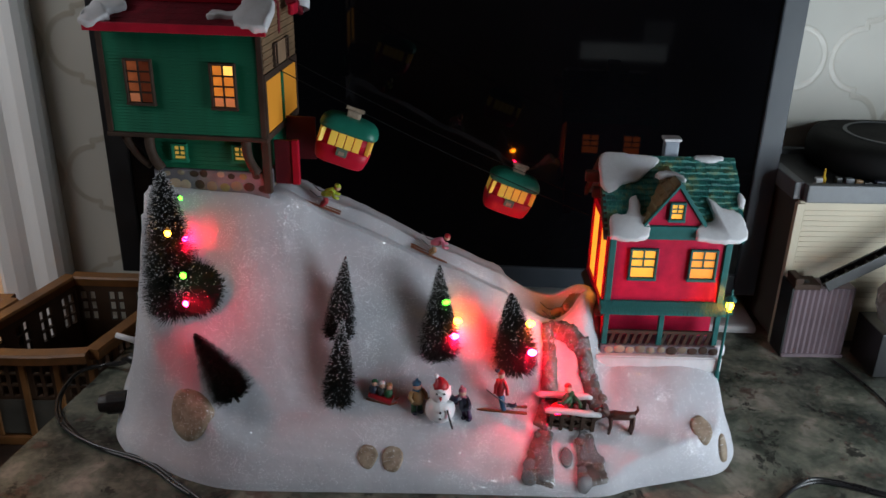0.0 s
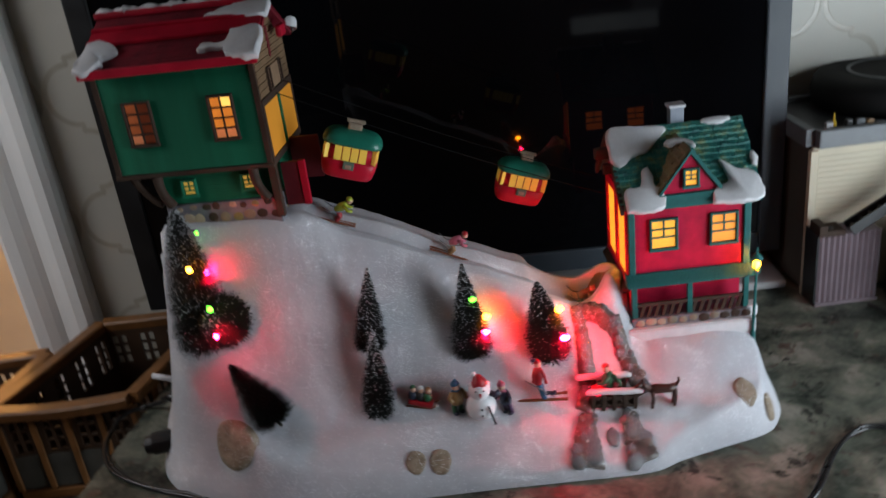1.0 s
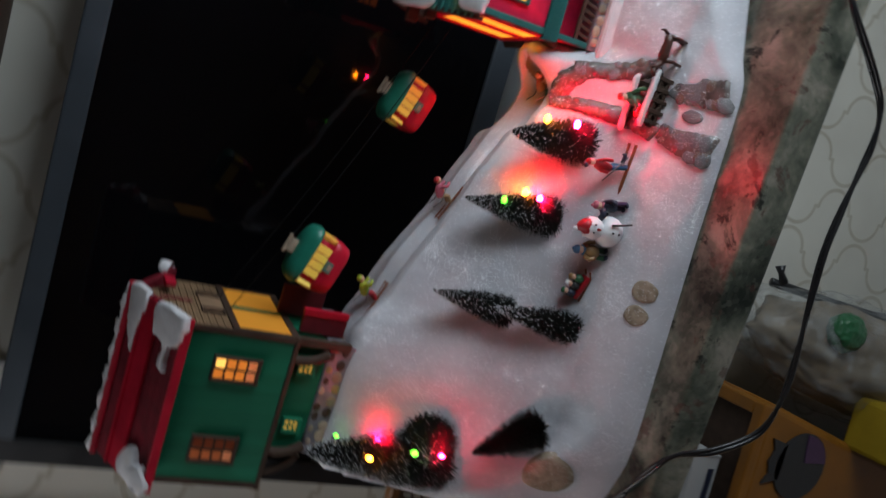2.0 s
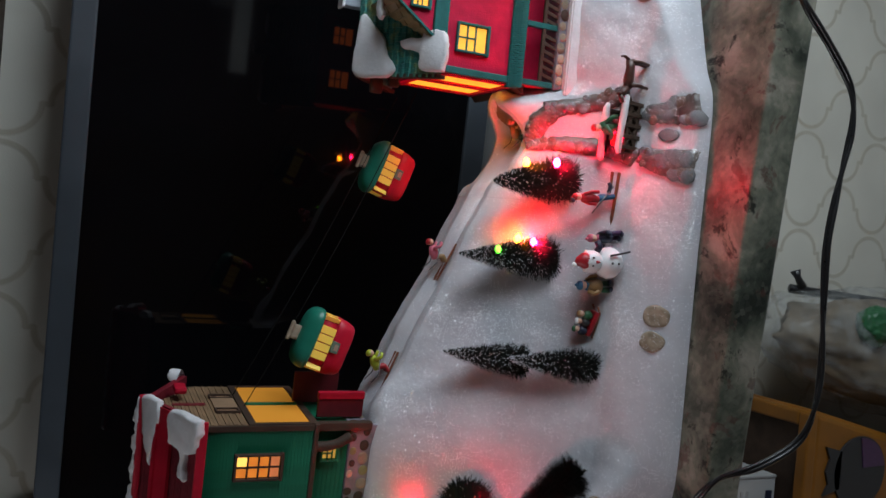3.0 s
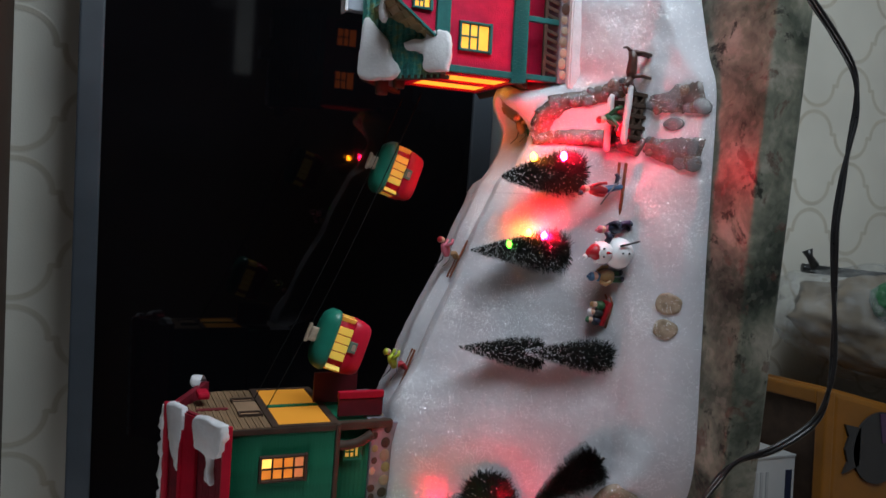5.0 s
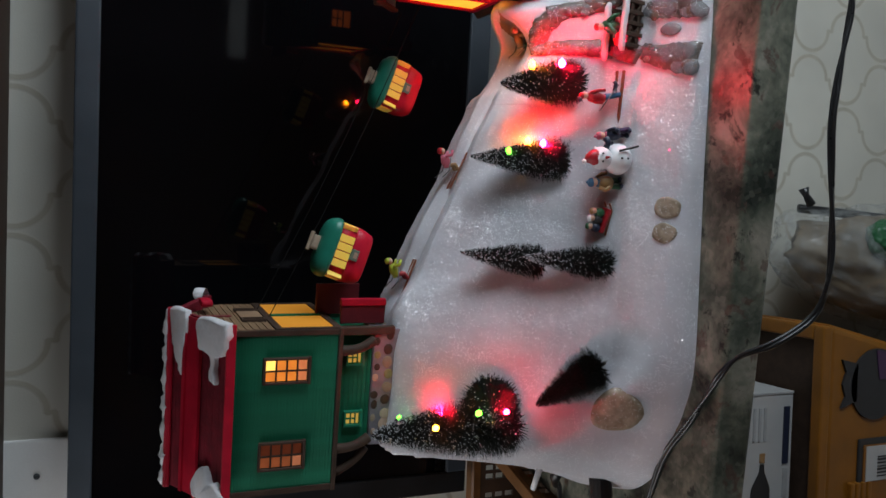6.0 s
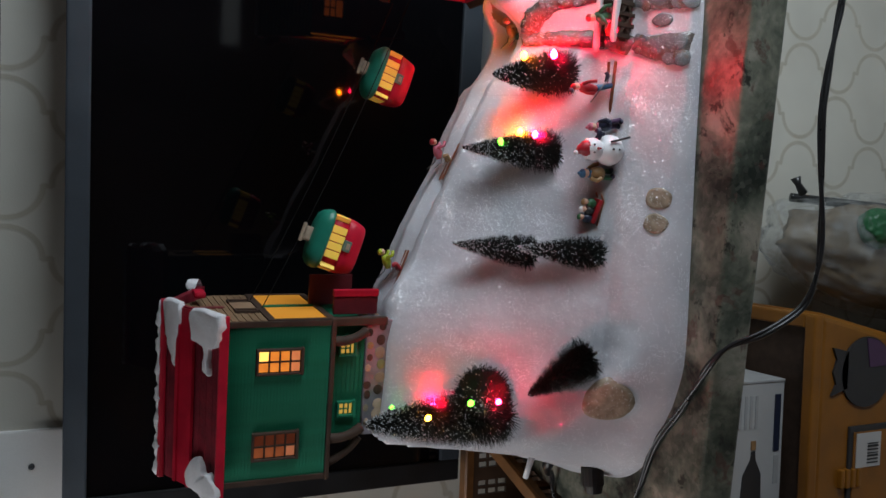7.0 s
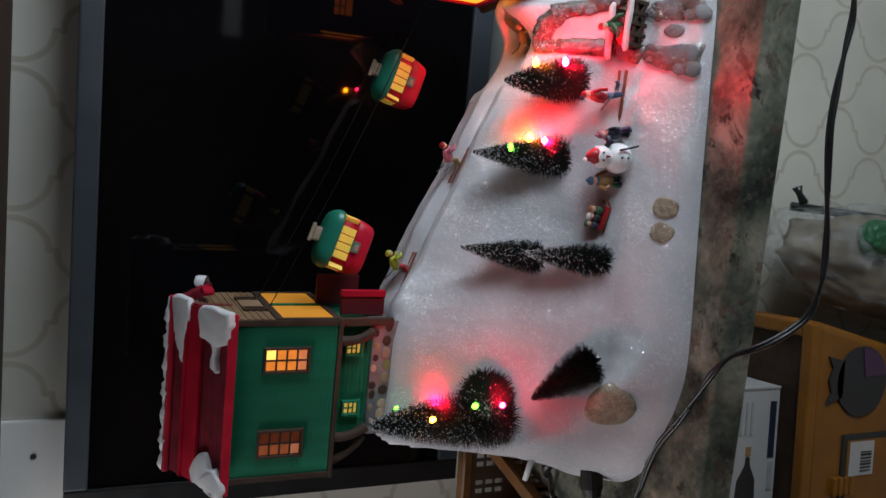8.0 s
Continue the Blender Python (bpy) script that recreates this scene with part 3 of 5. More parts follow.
def slope_patch(parent, outline, origin, along, up, thick, label="lump of painted snow"):
    """Lumpy snow with an outline in a roof's plane: along is its x, up its way up the slope."""
    along, up = Vector(along).normalized(), Vector(up).normalized()
    out = along.cross(up)
    if out.z < 0: out = -out
    o = Vector(origin)
    pts = [Vector((*p, 0)) for p in outline]
    smooth = curve_points(pts + pts[:1], 7)[:-1]
    c = sum(smooth, Vector()) / len(smooth)
    bm = bmesh.new()
    loops = []
    for s, h in ((1, -.0015), (1.02, thick * .35), (1.0, thick * .7), (.96, thick * .92), (.91, thick)):
        row = []
        for p in smooth:
            q = c + (p - c) * s
            q = q + Vector((noise.noise(q * 260), noise.noise(q * 260 + Vector((5, 5, 5))), 0)) * .0011
            bumpy = 1 + .40 * noise.noise((q.x * 90, q.y * 90, 2)) + .22 * noise.noise((q.x * 330, q.y * 330, 4))
            row.append(bm.verts.new(o + along * q.x + up * q.y + out * (h * bumpy)))
        loops.append(row)
    n = len(smooth)
    for a, b in zip(loops, loops[1:]):
        for i in range(n): bm.faces.new((a[i], a[(i + 1) % n], b[(i + 1) % n], b[i]))
    bm.faces.new(loops[-1])
    return part("roof_snow", bm, SNOW_PAINT, parent, label, smooth=True)


def cobbles(parent, spots, seed, order=(0, 1, 1, 2, 3, 3)):
    rng = random.Random(seed)
    bm = bmesh.new()
    ball(bm, (0, 0, 0), 1, seg=10)
    kinds = [mesh_of("cobble", bm, COBBLE, True)]
    for m in (BROWN, OLIVE, STONE_TAN):
        kinds.append(kinds[0].copy())
        kinds[-1].materials[0] = m
    for x, y, z, r, side in spots:
        ob = part("cobble", kinds[rng.choice(order)], None, parent)
        flat = (.22, 1, 1) if side else (1, .22, 1)
        ob.matrix_local = Matrix.Translation((x, y, z)) @ Matrix.Diagonal((r * flat[0] * rng.uniform(.9, 1.15), r * flat[1], r * rng.uniform(.75, 1), 1))


OLIVE = paint("olive_cobble", (.20, .19, .07), .5, .3, 120, .4)
STONE_TAN = paint("pale_cobble", (.42, .31, .22), .5, .25, 120, .4)


def bent_brace(bm, a, b, sag, r):
    a, b = Vector(a), Vector(b)
    pts = [a.lerp(b, i / 8) + Vector((0, 0, -sag * math.sin(math.pi * i / 8))) for i in range(9)]
    tube(bm, pts, r, 6)


DOOR_RED = paint("door_red_paint", (.13, .006, .012), .5, .3, 60, .3)


PALE_TAN = paint("pale_tan_boards", (.26, .165, .100), .6, .3, 60, .3, spec=.25)
PEACH_PAINT = paint("peach_paint", (.42, .24, .14), .55, .25, 80, .2, spec=.25)


def upper_station():
    h = thing("upper_station", pose(-.197, .011, .211, 0, 0, -6), "green clapboard cable car station with snowy red roof", "model house")
    laps(h, "upper_wall", GREEN, -.064, .059, 0, .090, .0445, .127, 34)
    laps(h, "lower_wall", GREEN, -.033, .056, .006, .086, .0, .0445, 13)
    for x0, x1 in ((-.0655, -.0610), (.0560, .0605)):
        for y0, y1 in ((-.0018, .003), (.087, .0918)):
            part("corner_post", one_box(x0, x1, y0, y1, .044, .127, .0006), BROWN, h)
    part("floor_beam", one_box(-.0662, .0612, -.0028, .0925, .0425, .0460, .0008), BROWN, h)
    part("eave_beam", one_box(-.0650, .0600, -.0022, .0920, .1235, .1270, .0006), BROWN, h)
    eight = ((2, .25),) * 4
    window(h, pose(-.0350, -.0020, .0700), .0185, .0315, eight, BROWN, (PANE_DIM, PANE_BROWN, PANE_DIM, PANE_BROWN, PANE_DIM, PANE_BROWN, PANE_PEACH_DIM, PANE_BROWN))
    window(h, pose(.0300, -.0020, .0690), .0165, .0315, eight, BROWN, (PANE_ORANGE, PANE_YELLOW, PANE_ORANGE, PANE_ORANGE, PANE_ORANGE, PANE_ORANGE, PANE_PEACH, PANE_PEACH))
    three = ((2, .36), (2, .34), (1, .30))
    window(h, pose(-.0120, .0040, .0245), .0090, .0110, three, GREEN, PANE_SMALL, .0009)
    window(h, pose(.0365, .0040, .0255), .0090, .0110, three, GREEN, PANE_SMALL, .0009)
    # stone footing
    bm = bmesh.new()
    box(bm, -.0345, .0585, .0025, .089, -.010, .0165, .0012)
    part("footing", bm, STONE_BED, h)
    rng = random.Random(5)
    spots = []
    for k in range(9): spots.append((-.029 + k * .0103 + rng.uniform(-.001, .001), .0024, .0040 + rng.uniform(-.0008, .0008), rng.uniform(.0038, .0050), False))
    for k in range(8): spots.append((-.025 + k * .0108 + rng.uniform(-.002, .002), .0024, .0130 + rng.uniform(-.0006, .0010), rng.uniform(.0024, .0038), False))
    for z in (.004, .012):
        for k in range(7): spots.append((.0586, .010 + k * .011, z, rng.uniform(.0028, .0038), True))
    cobbles(h, spots, 5)
    # posts and bent braces under the overhang
    part("post", one_box(.0543, .0607, .0012, .007, 0, .0435, .0008), BROWN, h)
    for x, way in ((-.0350, 1), (.0425, 1)):
        bm = bmesh.new()
        tube(bm, curve_points([(x, .0025, .0435), (x + .0005, .0015, .034), (x + .0030 * way, .0010, .025), (x + .0075 * way, .0020, .0165)], 4), [.0042, .0042, .0041, .0040, .0040, .0039, .0038, .0038, .0039, .0040, .0041, .0042, .0043], 8)
        part("brace", bm, BROWN, h, smooth=True)
    for a, b, sag in (((-.056, .004, .0435), (-.036, .004, .018), .004), ((-.056, .060, .0435), (-.036, .060, .018), .004), ((.0585, .06, .043), (.0600, .09, .02), .003)):
        bm = bmesh.new()
        bent_brace(bm, a, b, sag, .0034)
        part("brace", bm, BROWN, h, smooth=True)
    # the open front to the cables
    bm = bmesh.new()
    box(bm, .0598, .0616, -.001, .0915, .0885, .094, .0004)
    box(bm, .0598, .0616, -.001, .0030, .046, .0885, .0004)
    box(bm, .0598, .0616, .0885, .0915, .046, .0885, .0004)
    box(bm, .0598, .0616, -.001, .0915, .044, .0485, .0004)
    part("front_frame", bm, BROWN, h)
    part("mullion", one_box(.0598, .0622, .0435, .0470, .0485, .0885, .0004), GREEN, h, "dark green mullion")
    for y0, y1 in ((.0032, .0433), (.0472, .0883)): part("amber_panel", one_box(.0594, .0608, y0, y1, .0487, .0883), AMBER, h, "amber lit opening")
    bm = bmesh.new()
    for i in range(23):
        z = .0945 + i * .0026
        half = .045 * min(1, max(.06, (.1555 - z) / .0345))
        box(bm, .0592, .0608 + .0004 * (i % 2), .045 - half, .045 + half, z, z + .0023, .0002)
    part("gable_siding", bm, TAN, h)
    # the hatch for the cables: a boarded panel between two small framed holes
    part("hatch_panel", one_box(.0600, .0626, .0325, .0565, .0960, .1130, .0005), PALE_TAN, h)
    for y in (.0285, .0605):
        bm = bmesh.new()
        for r in ((y - .0042, y + .0042, .1120, .1135), (y - .0042, y + .0042, .0955, .0972), (y - .0042, y - .0028, .0972, .1120), (y + .0028, y + .0042, .0972, .1120)): box(bm, .0600, .0632, *r, .0003)
        part("hatch_frame", bm, BROWN, h)
        part("hatch_hole", one_box(.0600, .0616, y - .0028, y + .0028, .0972, .1120), PEACH_PAINT, h, "peach painted cable hole")
    part("gable_slot", one_box(.0600, .0618, .0425, .0472, .1180, .1420, .0005), DOOR_RED, h, "dark red slot in the gable")
    # landing doors, swung open
    part("landing_door", one_box(.0600, .0790, .016, .0195, .004, .040, .0008), DOOR_RED, h, "dark red open landing door")
    part("door_edge", one_box(.0742, .0797, .0152, .0202, .0038, .0403, .0006), ROOF_RED, h, "bright red door edge")
    part("landing_door", one_box(.0600, .0850, .052, .0555, .014, .050, .0008), DOOR_RED, h, "dark red open landing door")
    # roof
    eave_y, eave_z, ridge_y, ridge_z = -.0125, .1250, .043, .1565
    for name, s in (("roof_slope", 1), ("roof_slope", -1)):
        f = (lambda y: y) if s == 1 else (lambda y: 2 * ridge_y - y)
        bm = bmesh.new()
        prism(bm, [(f(eave_y), eave_z), (f(ridge_y), ridge_z), (f(ridge_y), ridge_z + .0045), (f(eave_y), eave_z + .0045)], -.0670, .0670, "x")
        dy, dz = ridge_y - eave_y, ridge_z - eave_z
        slope = part(name, bm, ROOF_DARK, h)
        for k in range(9):
            a, b = k / 9, (k + .9) / 9
            p = lambda u, o: (f(eave_y + dy * u), eave_z + dz * u + .0045 + o)
            bm = bmesh.new()
            prism(bm, [p(a, -.001), p(b, -.001), p(b, .0001), p(a, .0004)], -.0675, .0675, "x")
            part("roof_board", bm, ROOF_DARK, slope)
    part("fascia", one_box(-.0680, .0680, eave_y - .0022, eave_y + .0005, eave_z - .0005, eave_z + .0062, .0008), ROOF_RED, h)
    # a smooth red band along the upper slope, framed by raised rails
    u = Vector((0, ridge_y - eave_y, ridge_z - eave_z)).normalized()
    base = Vector((0, eave_y, eave_z + .0055))
    n = Vector((0, -u.z, u.y))
    for name, s0, s1, x0, x1, hi in (("roof_band", .0305, .0430, -.0665, .0665, .0010), ("roof_rail", .0270, .0305, -.0665, .0665, .0026), ("roof_rail", .0430, .0460, -.0665, .0665, .0026)):
        p, q = base + u * s0, base + u * s1
        bm = bmesh.new()
        prism(bm, [(p.y, p.z), (q.y, q.z), ((q + n * hi).y, (q + n * hi).z), ((p + n * hi).y, (p + n * hi).z)], x0, x1, "x")
        part(name, bm, ROOF_RED, h)
    part("ridge_cap", one_box(-.0690, .0690, ridge_y - .004, ridge_y + .004, ridge_z + .0035, ridge_z + .0085, .0015), ROOF_RED, h)
    part("barge_end", one_box(.0670, .0720, .050, .066, .131, .140, .002), ROOF_RED, h)
    up = (0, dy, dz)
    o = (0, eave_y, eave_z + .0045)
    slope_patch(h, [(-.070, -.001), (-.060, -.003), (-.049, .004), (-.050, .010), (-.040, .016), (-.045, .026), (-.058, .030), (-.066, .022)], o, (1, 0, 0), up, .005)
    slope_patch(h, [(.069, -.002), (.060, -.003), (.046, .001), (.042, .009), (.024, .009), (.028, .014), (.043, .016), (.047, .027), (.060, .031), (.069, .026)], o, (1, 0, 0), up, .005)
    slope_patch(h, [(.070, .044), (.058, .043), (.040, .046), (.022, .050), (.030, .054), (.050, .060), (.069, .063)], o, (1, 0, 0), up, .004)
    bm = bmesh.new()
    tube(bm, [(-.068 + i * .0034, ridge_y + .0010 * math.sin(i * 1.7), ridge_z + .0085) for i in range(41)], [.0022 + .0010 * math.sin(i * 1.1) + .0007 * math.sin(i * 2.9) if 0 < i < 40 else .0008 for i in range(41)], 10)
    part("ridge_snow", bm, SNOW_PAINT, h, "snow along the ridge", smooth=True)
    slope_patch(h, [(.067, -.002), (.073, .003), (.073, .010), (.066, .013)], (0, 2 * ridge_y - eave_y, eave_z + .004), (1, 0, 0), (0, -dy, dz), .006)


upper_station()


def lodge():
    h = thing("lodge", pose(.184, .001, .066, 0, 0, -1.2), "red lodge with teal shingled roof, porch and snow", "model house")
    W0, W1, D = -.0490, .0480, .080
    bm = bmesh.new()
    box(bm, W0, W1, 0, D, .050, .124, .0006)
    part("upper_wall", bm, RED, h)
    part("porch_wall", one_box(W0 + .002, W1 - .002, .012, D - .002, .0, .051), RED, h)
    part("porch_side_wall", one_box(W0 - .0005, W0 + .004, -.002, .014, .0, .048, .0005), RED, h)
    for x in (W0 - .001, W1 - .0045):
        part("corner_board", one_box(x, x + .0055, -.0022, .003, .055, .124, .0008), TEAL, h)
    part("eave_board", one_box(W0 - .001, W1 + .001, -.0030, .001, .1170, .1255, .0008), TEAL, h)
    # shingled apron over the porch
    bm = bmesh.new()
    prism(bm, [(-.009, .0490), (.002, .0490), (.002, .0590), (-.003, .0575), (-.009, .0520)], W0 - .004, W1 + .004, "x")
    part("porch_roof", bm, TEAL, h)
    tile = mesh_of("shingle", one_box(-.0014, .0014, -.0004, .0004, -.0024, .0024, .0003), TEAL)
    for row in range(3):
        for k in range(33):
            ob = part("shingle", tile, None, h)
            ob.matrix_local = Matrix.Translation((W0 - .003 + k * .0031 + (row % 2) * .0015, -.0092 + row * .0025, .0518 + row * .0024)) @ pose(0, 0, 0, -32)
    for x in (W0 + .002, -.0010, W1 - .0025): part("porch_post", one_box(x - .0022, x + .0022, -.0060, -.0018, .012, .0500, .0006), TEAL, h)
    part("porch_floor", one_box(W0 - .001, W1 + .001, -.0085, .0125, .0110, .0195, .0010), STONE_BED, h)
    part("hand_rail", one_box(W0 + .003, W1 - .003, -.0055, -.0030, .0295, .0325, .0005), BROWN, h)
    picket = mesh_of("baluster", one_box(-.0014, .0014, -.0009, .0009, -.0056, .0056, .0003), BROWN)
    for k in range(14):
        x = W0 + .0085 + k * .0062
        if abs(x + .001) > .0035: part("baluster", picket, None, h).matrix_local = pose(x, -.0043, .0245, 0, 16, 0)
    rng = random.Random(8)
    cobbles(h, [(W0 + .006 + k * .0088, -.0086, .0155 + (k % 2) * .0010, rng.uniform(.0036, .0046), False) for k in range(11)], 8, (1, 3, 1, 0))
    bm = bmesh.new()
    prism(bm, [(W0 - .006, -.0140), (W1 + .004, -.0140), (W1 + .006, .05), (W0 - .004, .05)], -.0075, .0122, "z")
    bmesh.ops.bevel(bm, geom=bm.edges[:], offset=.0012, segments=2, affect="EDGES")
    part("snow_step", bm, SNOW_PAINT, h)
    part("balcony_snow", one_box(W1 - .002, W1 + .0075, -.008, .004, .011, .021, .0025), SNOW_PAINT, h)
    lit = ((2, .31), (2, .29), (1, .40))
    window(h, pose(-.0212, -.0006, .0795), .0195, .0245, lit, TEAL, PANE)
    window(h, pose(.0275, -.0006, .0795), .0195, .0245, lit, TEAL, PANE_WARM)
    # lit rooms behind the side, and the back windows
    for y0, y1 in ((.006, .036), (.044, .075)): part("amber_opening", one_box(W0 - .0008, W0 + .001, y0, y1, .054, .116), PANE_HOT, h, "amber lit opening")
    bm = bmesh.new()
    for r in ((.000, .006), (.036, .044), (.075, .080)): box(bm, W0 - .0026, W0 + .001, r[0], r[1], .050, .122, .0005)
    box(bm, W0 - .0026, W0 + .001, 0, .080, .116, .124, .0005), box(bm, W0 - .003, W0 + .001, 0, .080, .049, .054, .0005)
    part("side_frame", bm, RED, h)
    bm = bmesh.new()
    prism(bm, [(W0 - .0026, .0490), (W0 - .0070, .0455), (W0 - .0070, .0430), (W0 + .001, .0430), (W0 + .001, .0490)], -.001, .081, "y")
    part("side_sill", bm, BROWN, h)
    for x in (-.0215, .0275): window(h, Matrix.Translation((x, D + .0006, .0800)) @ pose(0, 0, 0, 0, 0, 180), .0195, .0230, lit, TEAL, PANE_BACK)
    # main roof
    eave_y, eave_z, ridge_y, ridge_z = -.0115, .1200, .0400, .1665
    dy, dz = ridge_y - eave_y, ridge_z - eave_z
    X0, X1 = W0 - .008, W1 + .006
    for s in (1, -1):
        f = (lambda y: y) if s == 1 else (lambda y: 2 * ridge_y - y)
        bm = bmesh.new()
        prism(bm, [(f(eave_y), eave_z), (f(ridge_y), ridge_z), (f(ridge_y), ridge_z + .004), (f(eave_y), eave_z + .004)], X0, X1 - .003, "x")
        rng = random.Random(20)
        for k in range(13):
            a, b = k / 13, (k + 1.1) / 13
            x = X0 - .0005
            while x < X1 - .003:
                w = rng.uniform(.0030, .0046)
                lift = rng.uniform(.0012, .0024)
                p = lambda u, o: (f(eave_y + dy * u), eave_z + dz * u + .004 + o)
                prism(bm, [p(a, -.001), p(b, -.001), p(b, .0001), p(a, lift)], x, x + w - .0003, "x")
                x += w
        part("roof_slope", bm, ROOF_TEAL, h)
    for sx in (X0 - .001, X1 - .0035):
        bm = bmesh.new()
        for s in (1, -1):
            f = (lambda y: y) if s == 1 else (lambda y: 2 * ridge_y - y)
            prism(bm, [(f(eave_y - .001), eave_z - .003), (f(ridge_y), ridge_z - .003), (f(ridge_y), ridge_z + .0045), (f(eave_y - .001), eave_z + .0045)], sx, sx + .003, "x")
        part("bargeboard", bm, BROWN if sx < 0 else TEAL, h)
    bm = bmesh.new()
    prism(bm, [(eave_y + .004, eave_z + .001), (2 * ridge_y - eave_y - .004, eave_z + .001), (ridge_y, ridge_z)], W0, W1, "x")
    part("gable_wall", bm, RED, h)
    part("gable_beam", one_box(X0 - .012, X0 + .002, .030, .036, .150, .160, .002), BROWN, h, "brown carved gable beam")
    part("gable_beam", one_box(X0 - .007, X0 + .002, .020, .026, .140, .149, .002), BROWN, h, "brown carved gable beam")
    # dormer
    c, half, z0, z1 = -.0025, .0225, .1290, .1600
    bm = bmesh.new()
    prism(bm, [(c - half, z0), (c + half, z0), (c, z1)], -.0095, .030, "y")
    part("dormer_front", bm, RED, h)
    for s in (1, -1):
        bm = bmesh.new()
        a, b = Vector((c + s * (half + .002), z0 - .0015)), Vector((c, z1 + .0012))
        prism(bm, [tuple(a), tuple(b), (b.x, b.y + .0035), (a.x + s * .001, a.y + .0035)], -.0108, .036, "y")
        d = b - a
        for k in range(6):
            p, q = a + d * (k / 6), a + d * ((k + 1.05) / 6)
            for j in range(9):
                y = -.0104 + j * .0050
                prism(bm, [(p.x, p.y + .003), (q.x, q.y + .003), (q.x, q.y + .0038), (p.x, p.y + .0056 + .0010 * ((j * 7 + k * 3) % 4) / 3)], y + .0002, y + .0047, "y")
        part("dormer_roof", bm, TAN_SHINGLE if s < 0 else TEAL, h)
        bm = bmesh.new()
        prism(bm, [tuple(a), tuple(b), (b.x, b.y + .0030), (a.x, a.y + .0030)], -.0120, -.0108, "y")
        part("dormer_trim", bm, TEAL, h)
    part("dormer_sill", one_box(c - half - .002, c + half + .002, -.0125, -.004, .1180, .1295, .001), TEAL, h)
    window(h, pose(c + .0005, -.0100, .1350), .0092, .0125, ((2, .32), (2, .28), (1, .40)), TEAL, PANE, .0008, .002)
    part("chimney", one_box(-.0040, .0075, .042, .052, .158, .1830, .001), GREY_BLUE, h)
    part("chimney_cap", one_box(-.0055, .0090, .0405, .0535, .1830, .1855, .001), SNOW_PAINT, h)
    up, o = (0, dy, dz), (0, eave_y, eave_z + .004)
    slope_patch(h, [(-.058, .040), (-.052, .034), (-.040, .042), (-.028, .046), (-.020, .054), (-.010, .066), (-.030, .0695), (-.056, .069)], o, (1, 0, 0), up, .0038)
    slope_patch(h, [(-.053, -.006), (-.040, -.008), (-.024, -.005), (-.023, .010), (-.028, .014), (-.030, .030), (-.036, .028), (-.040, .014), (-.052, .012)], o, (1, 0, 0), up, .0042)
    slope_patch(h, [(.014, -.006), (.034, -.008), (.052, -.006), (.054, .006), (.049, .018), (.036, .022), (.030, .028), (.026, .030), (.029, .012), (.016, .004)], o, (1, 0, 0), up, .0042)
    slope_patch(h, [(.020, .067), (.030, .064), (.042, .066), (.042, .070), (.022, .070)], o, (1, 0, 0), up, .0025)
    slope_patch(h, [(-.010, .000), (-.003, .004), (.003, .002), (.009, -.003), (.008, .002), (.002, .009), (-.006, .009), (-.013, .005)], (c - .002, .006, z1 + .0028), (1, 0, 0), (0, 1, .25), .0022)
    slope_patch(h, [(.050, .024), (.054, .022), (.056, .030), (.052, .036)], o, (1, 0, 0), up, .003)


TAN_SHINGLE = paint("tan_shingle", (.22, .17, .085), .45, .35, 80, .3)
PANE_WARM = glow("lit_pane_warm", (1, .33, .05), 1.25, .5, 70)
GREY_BLUE = paint("grey_blue_chimney", (.25, .28, .33), .5, .2, 80, .3)
lodge()

# ---- trees, lights, figures ----


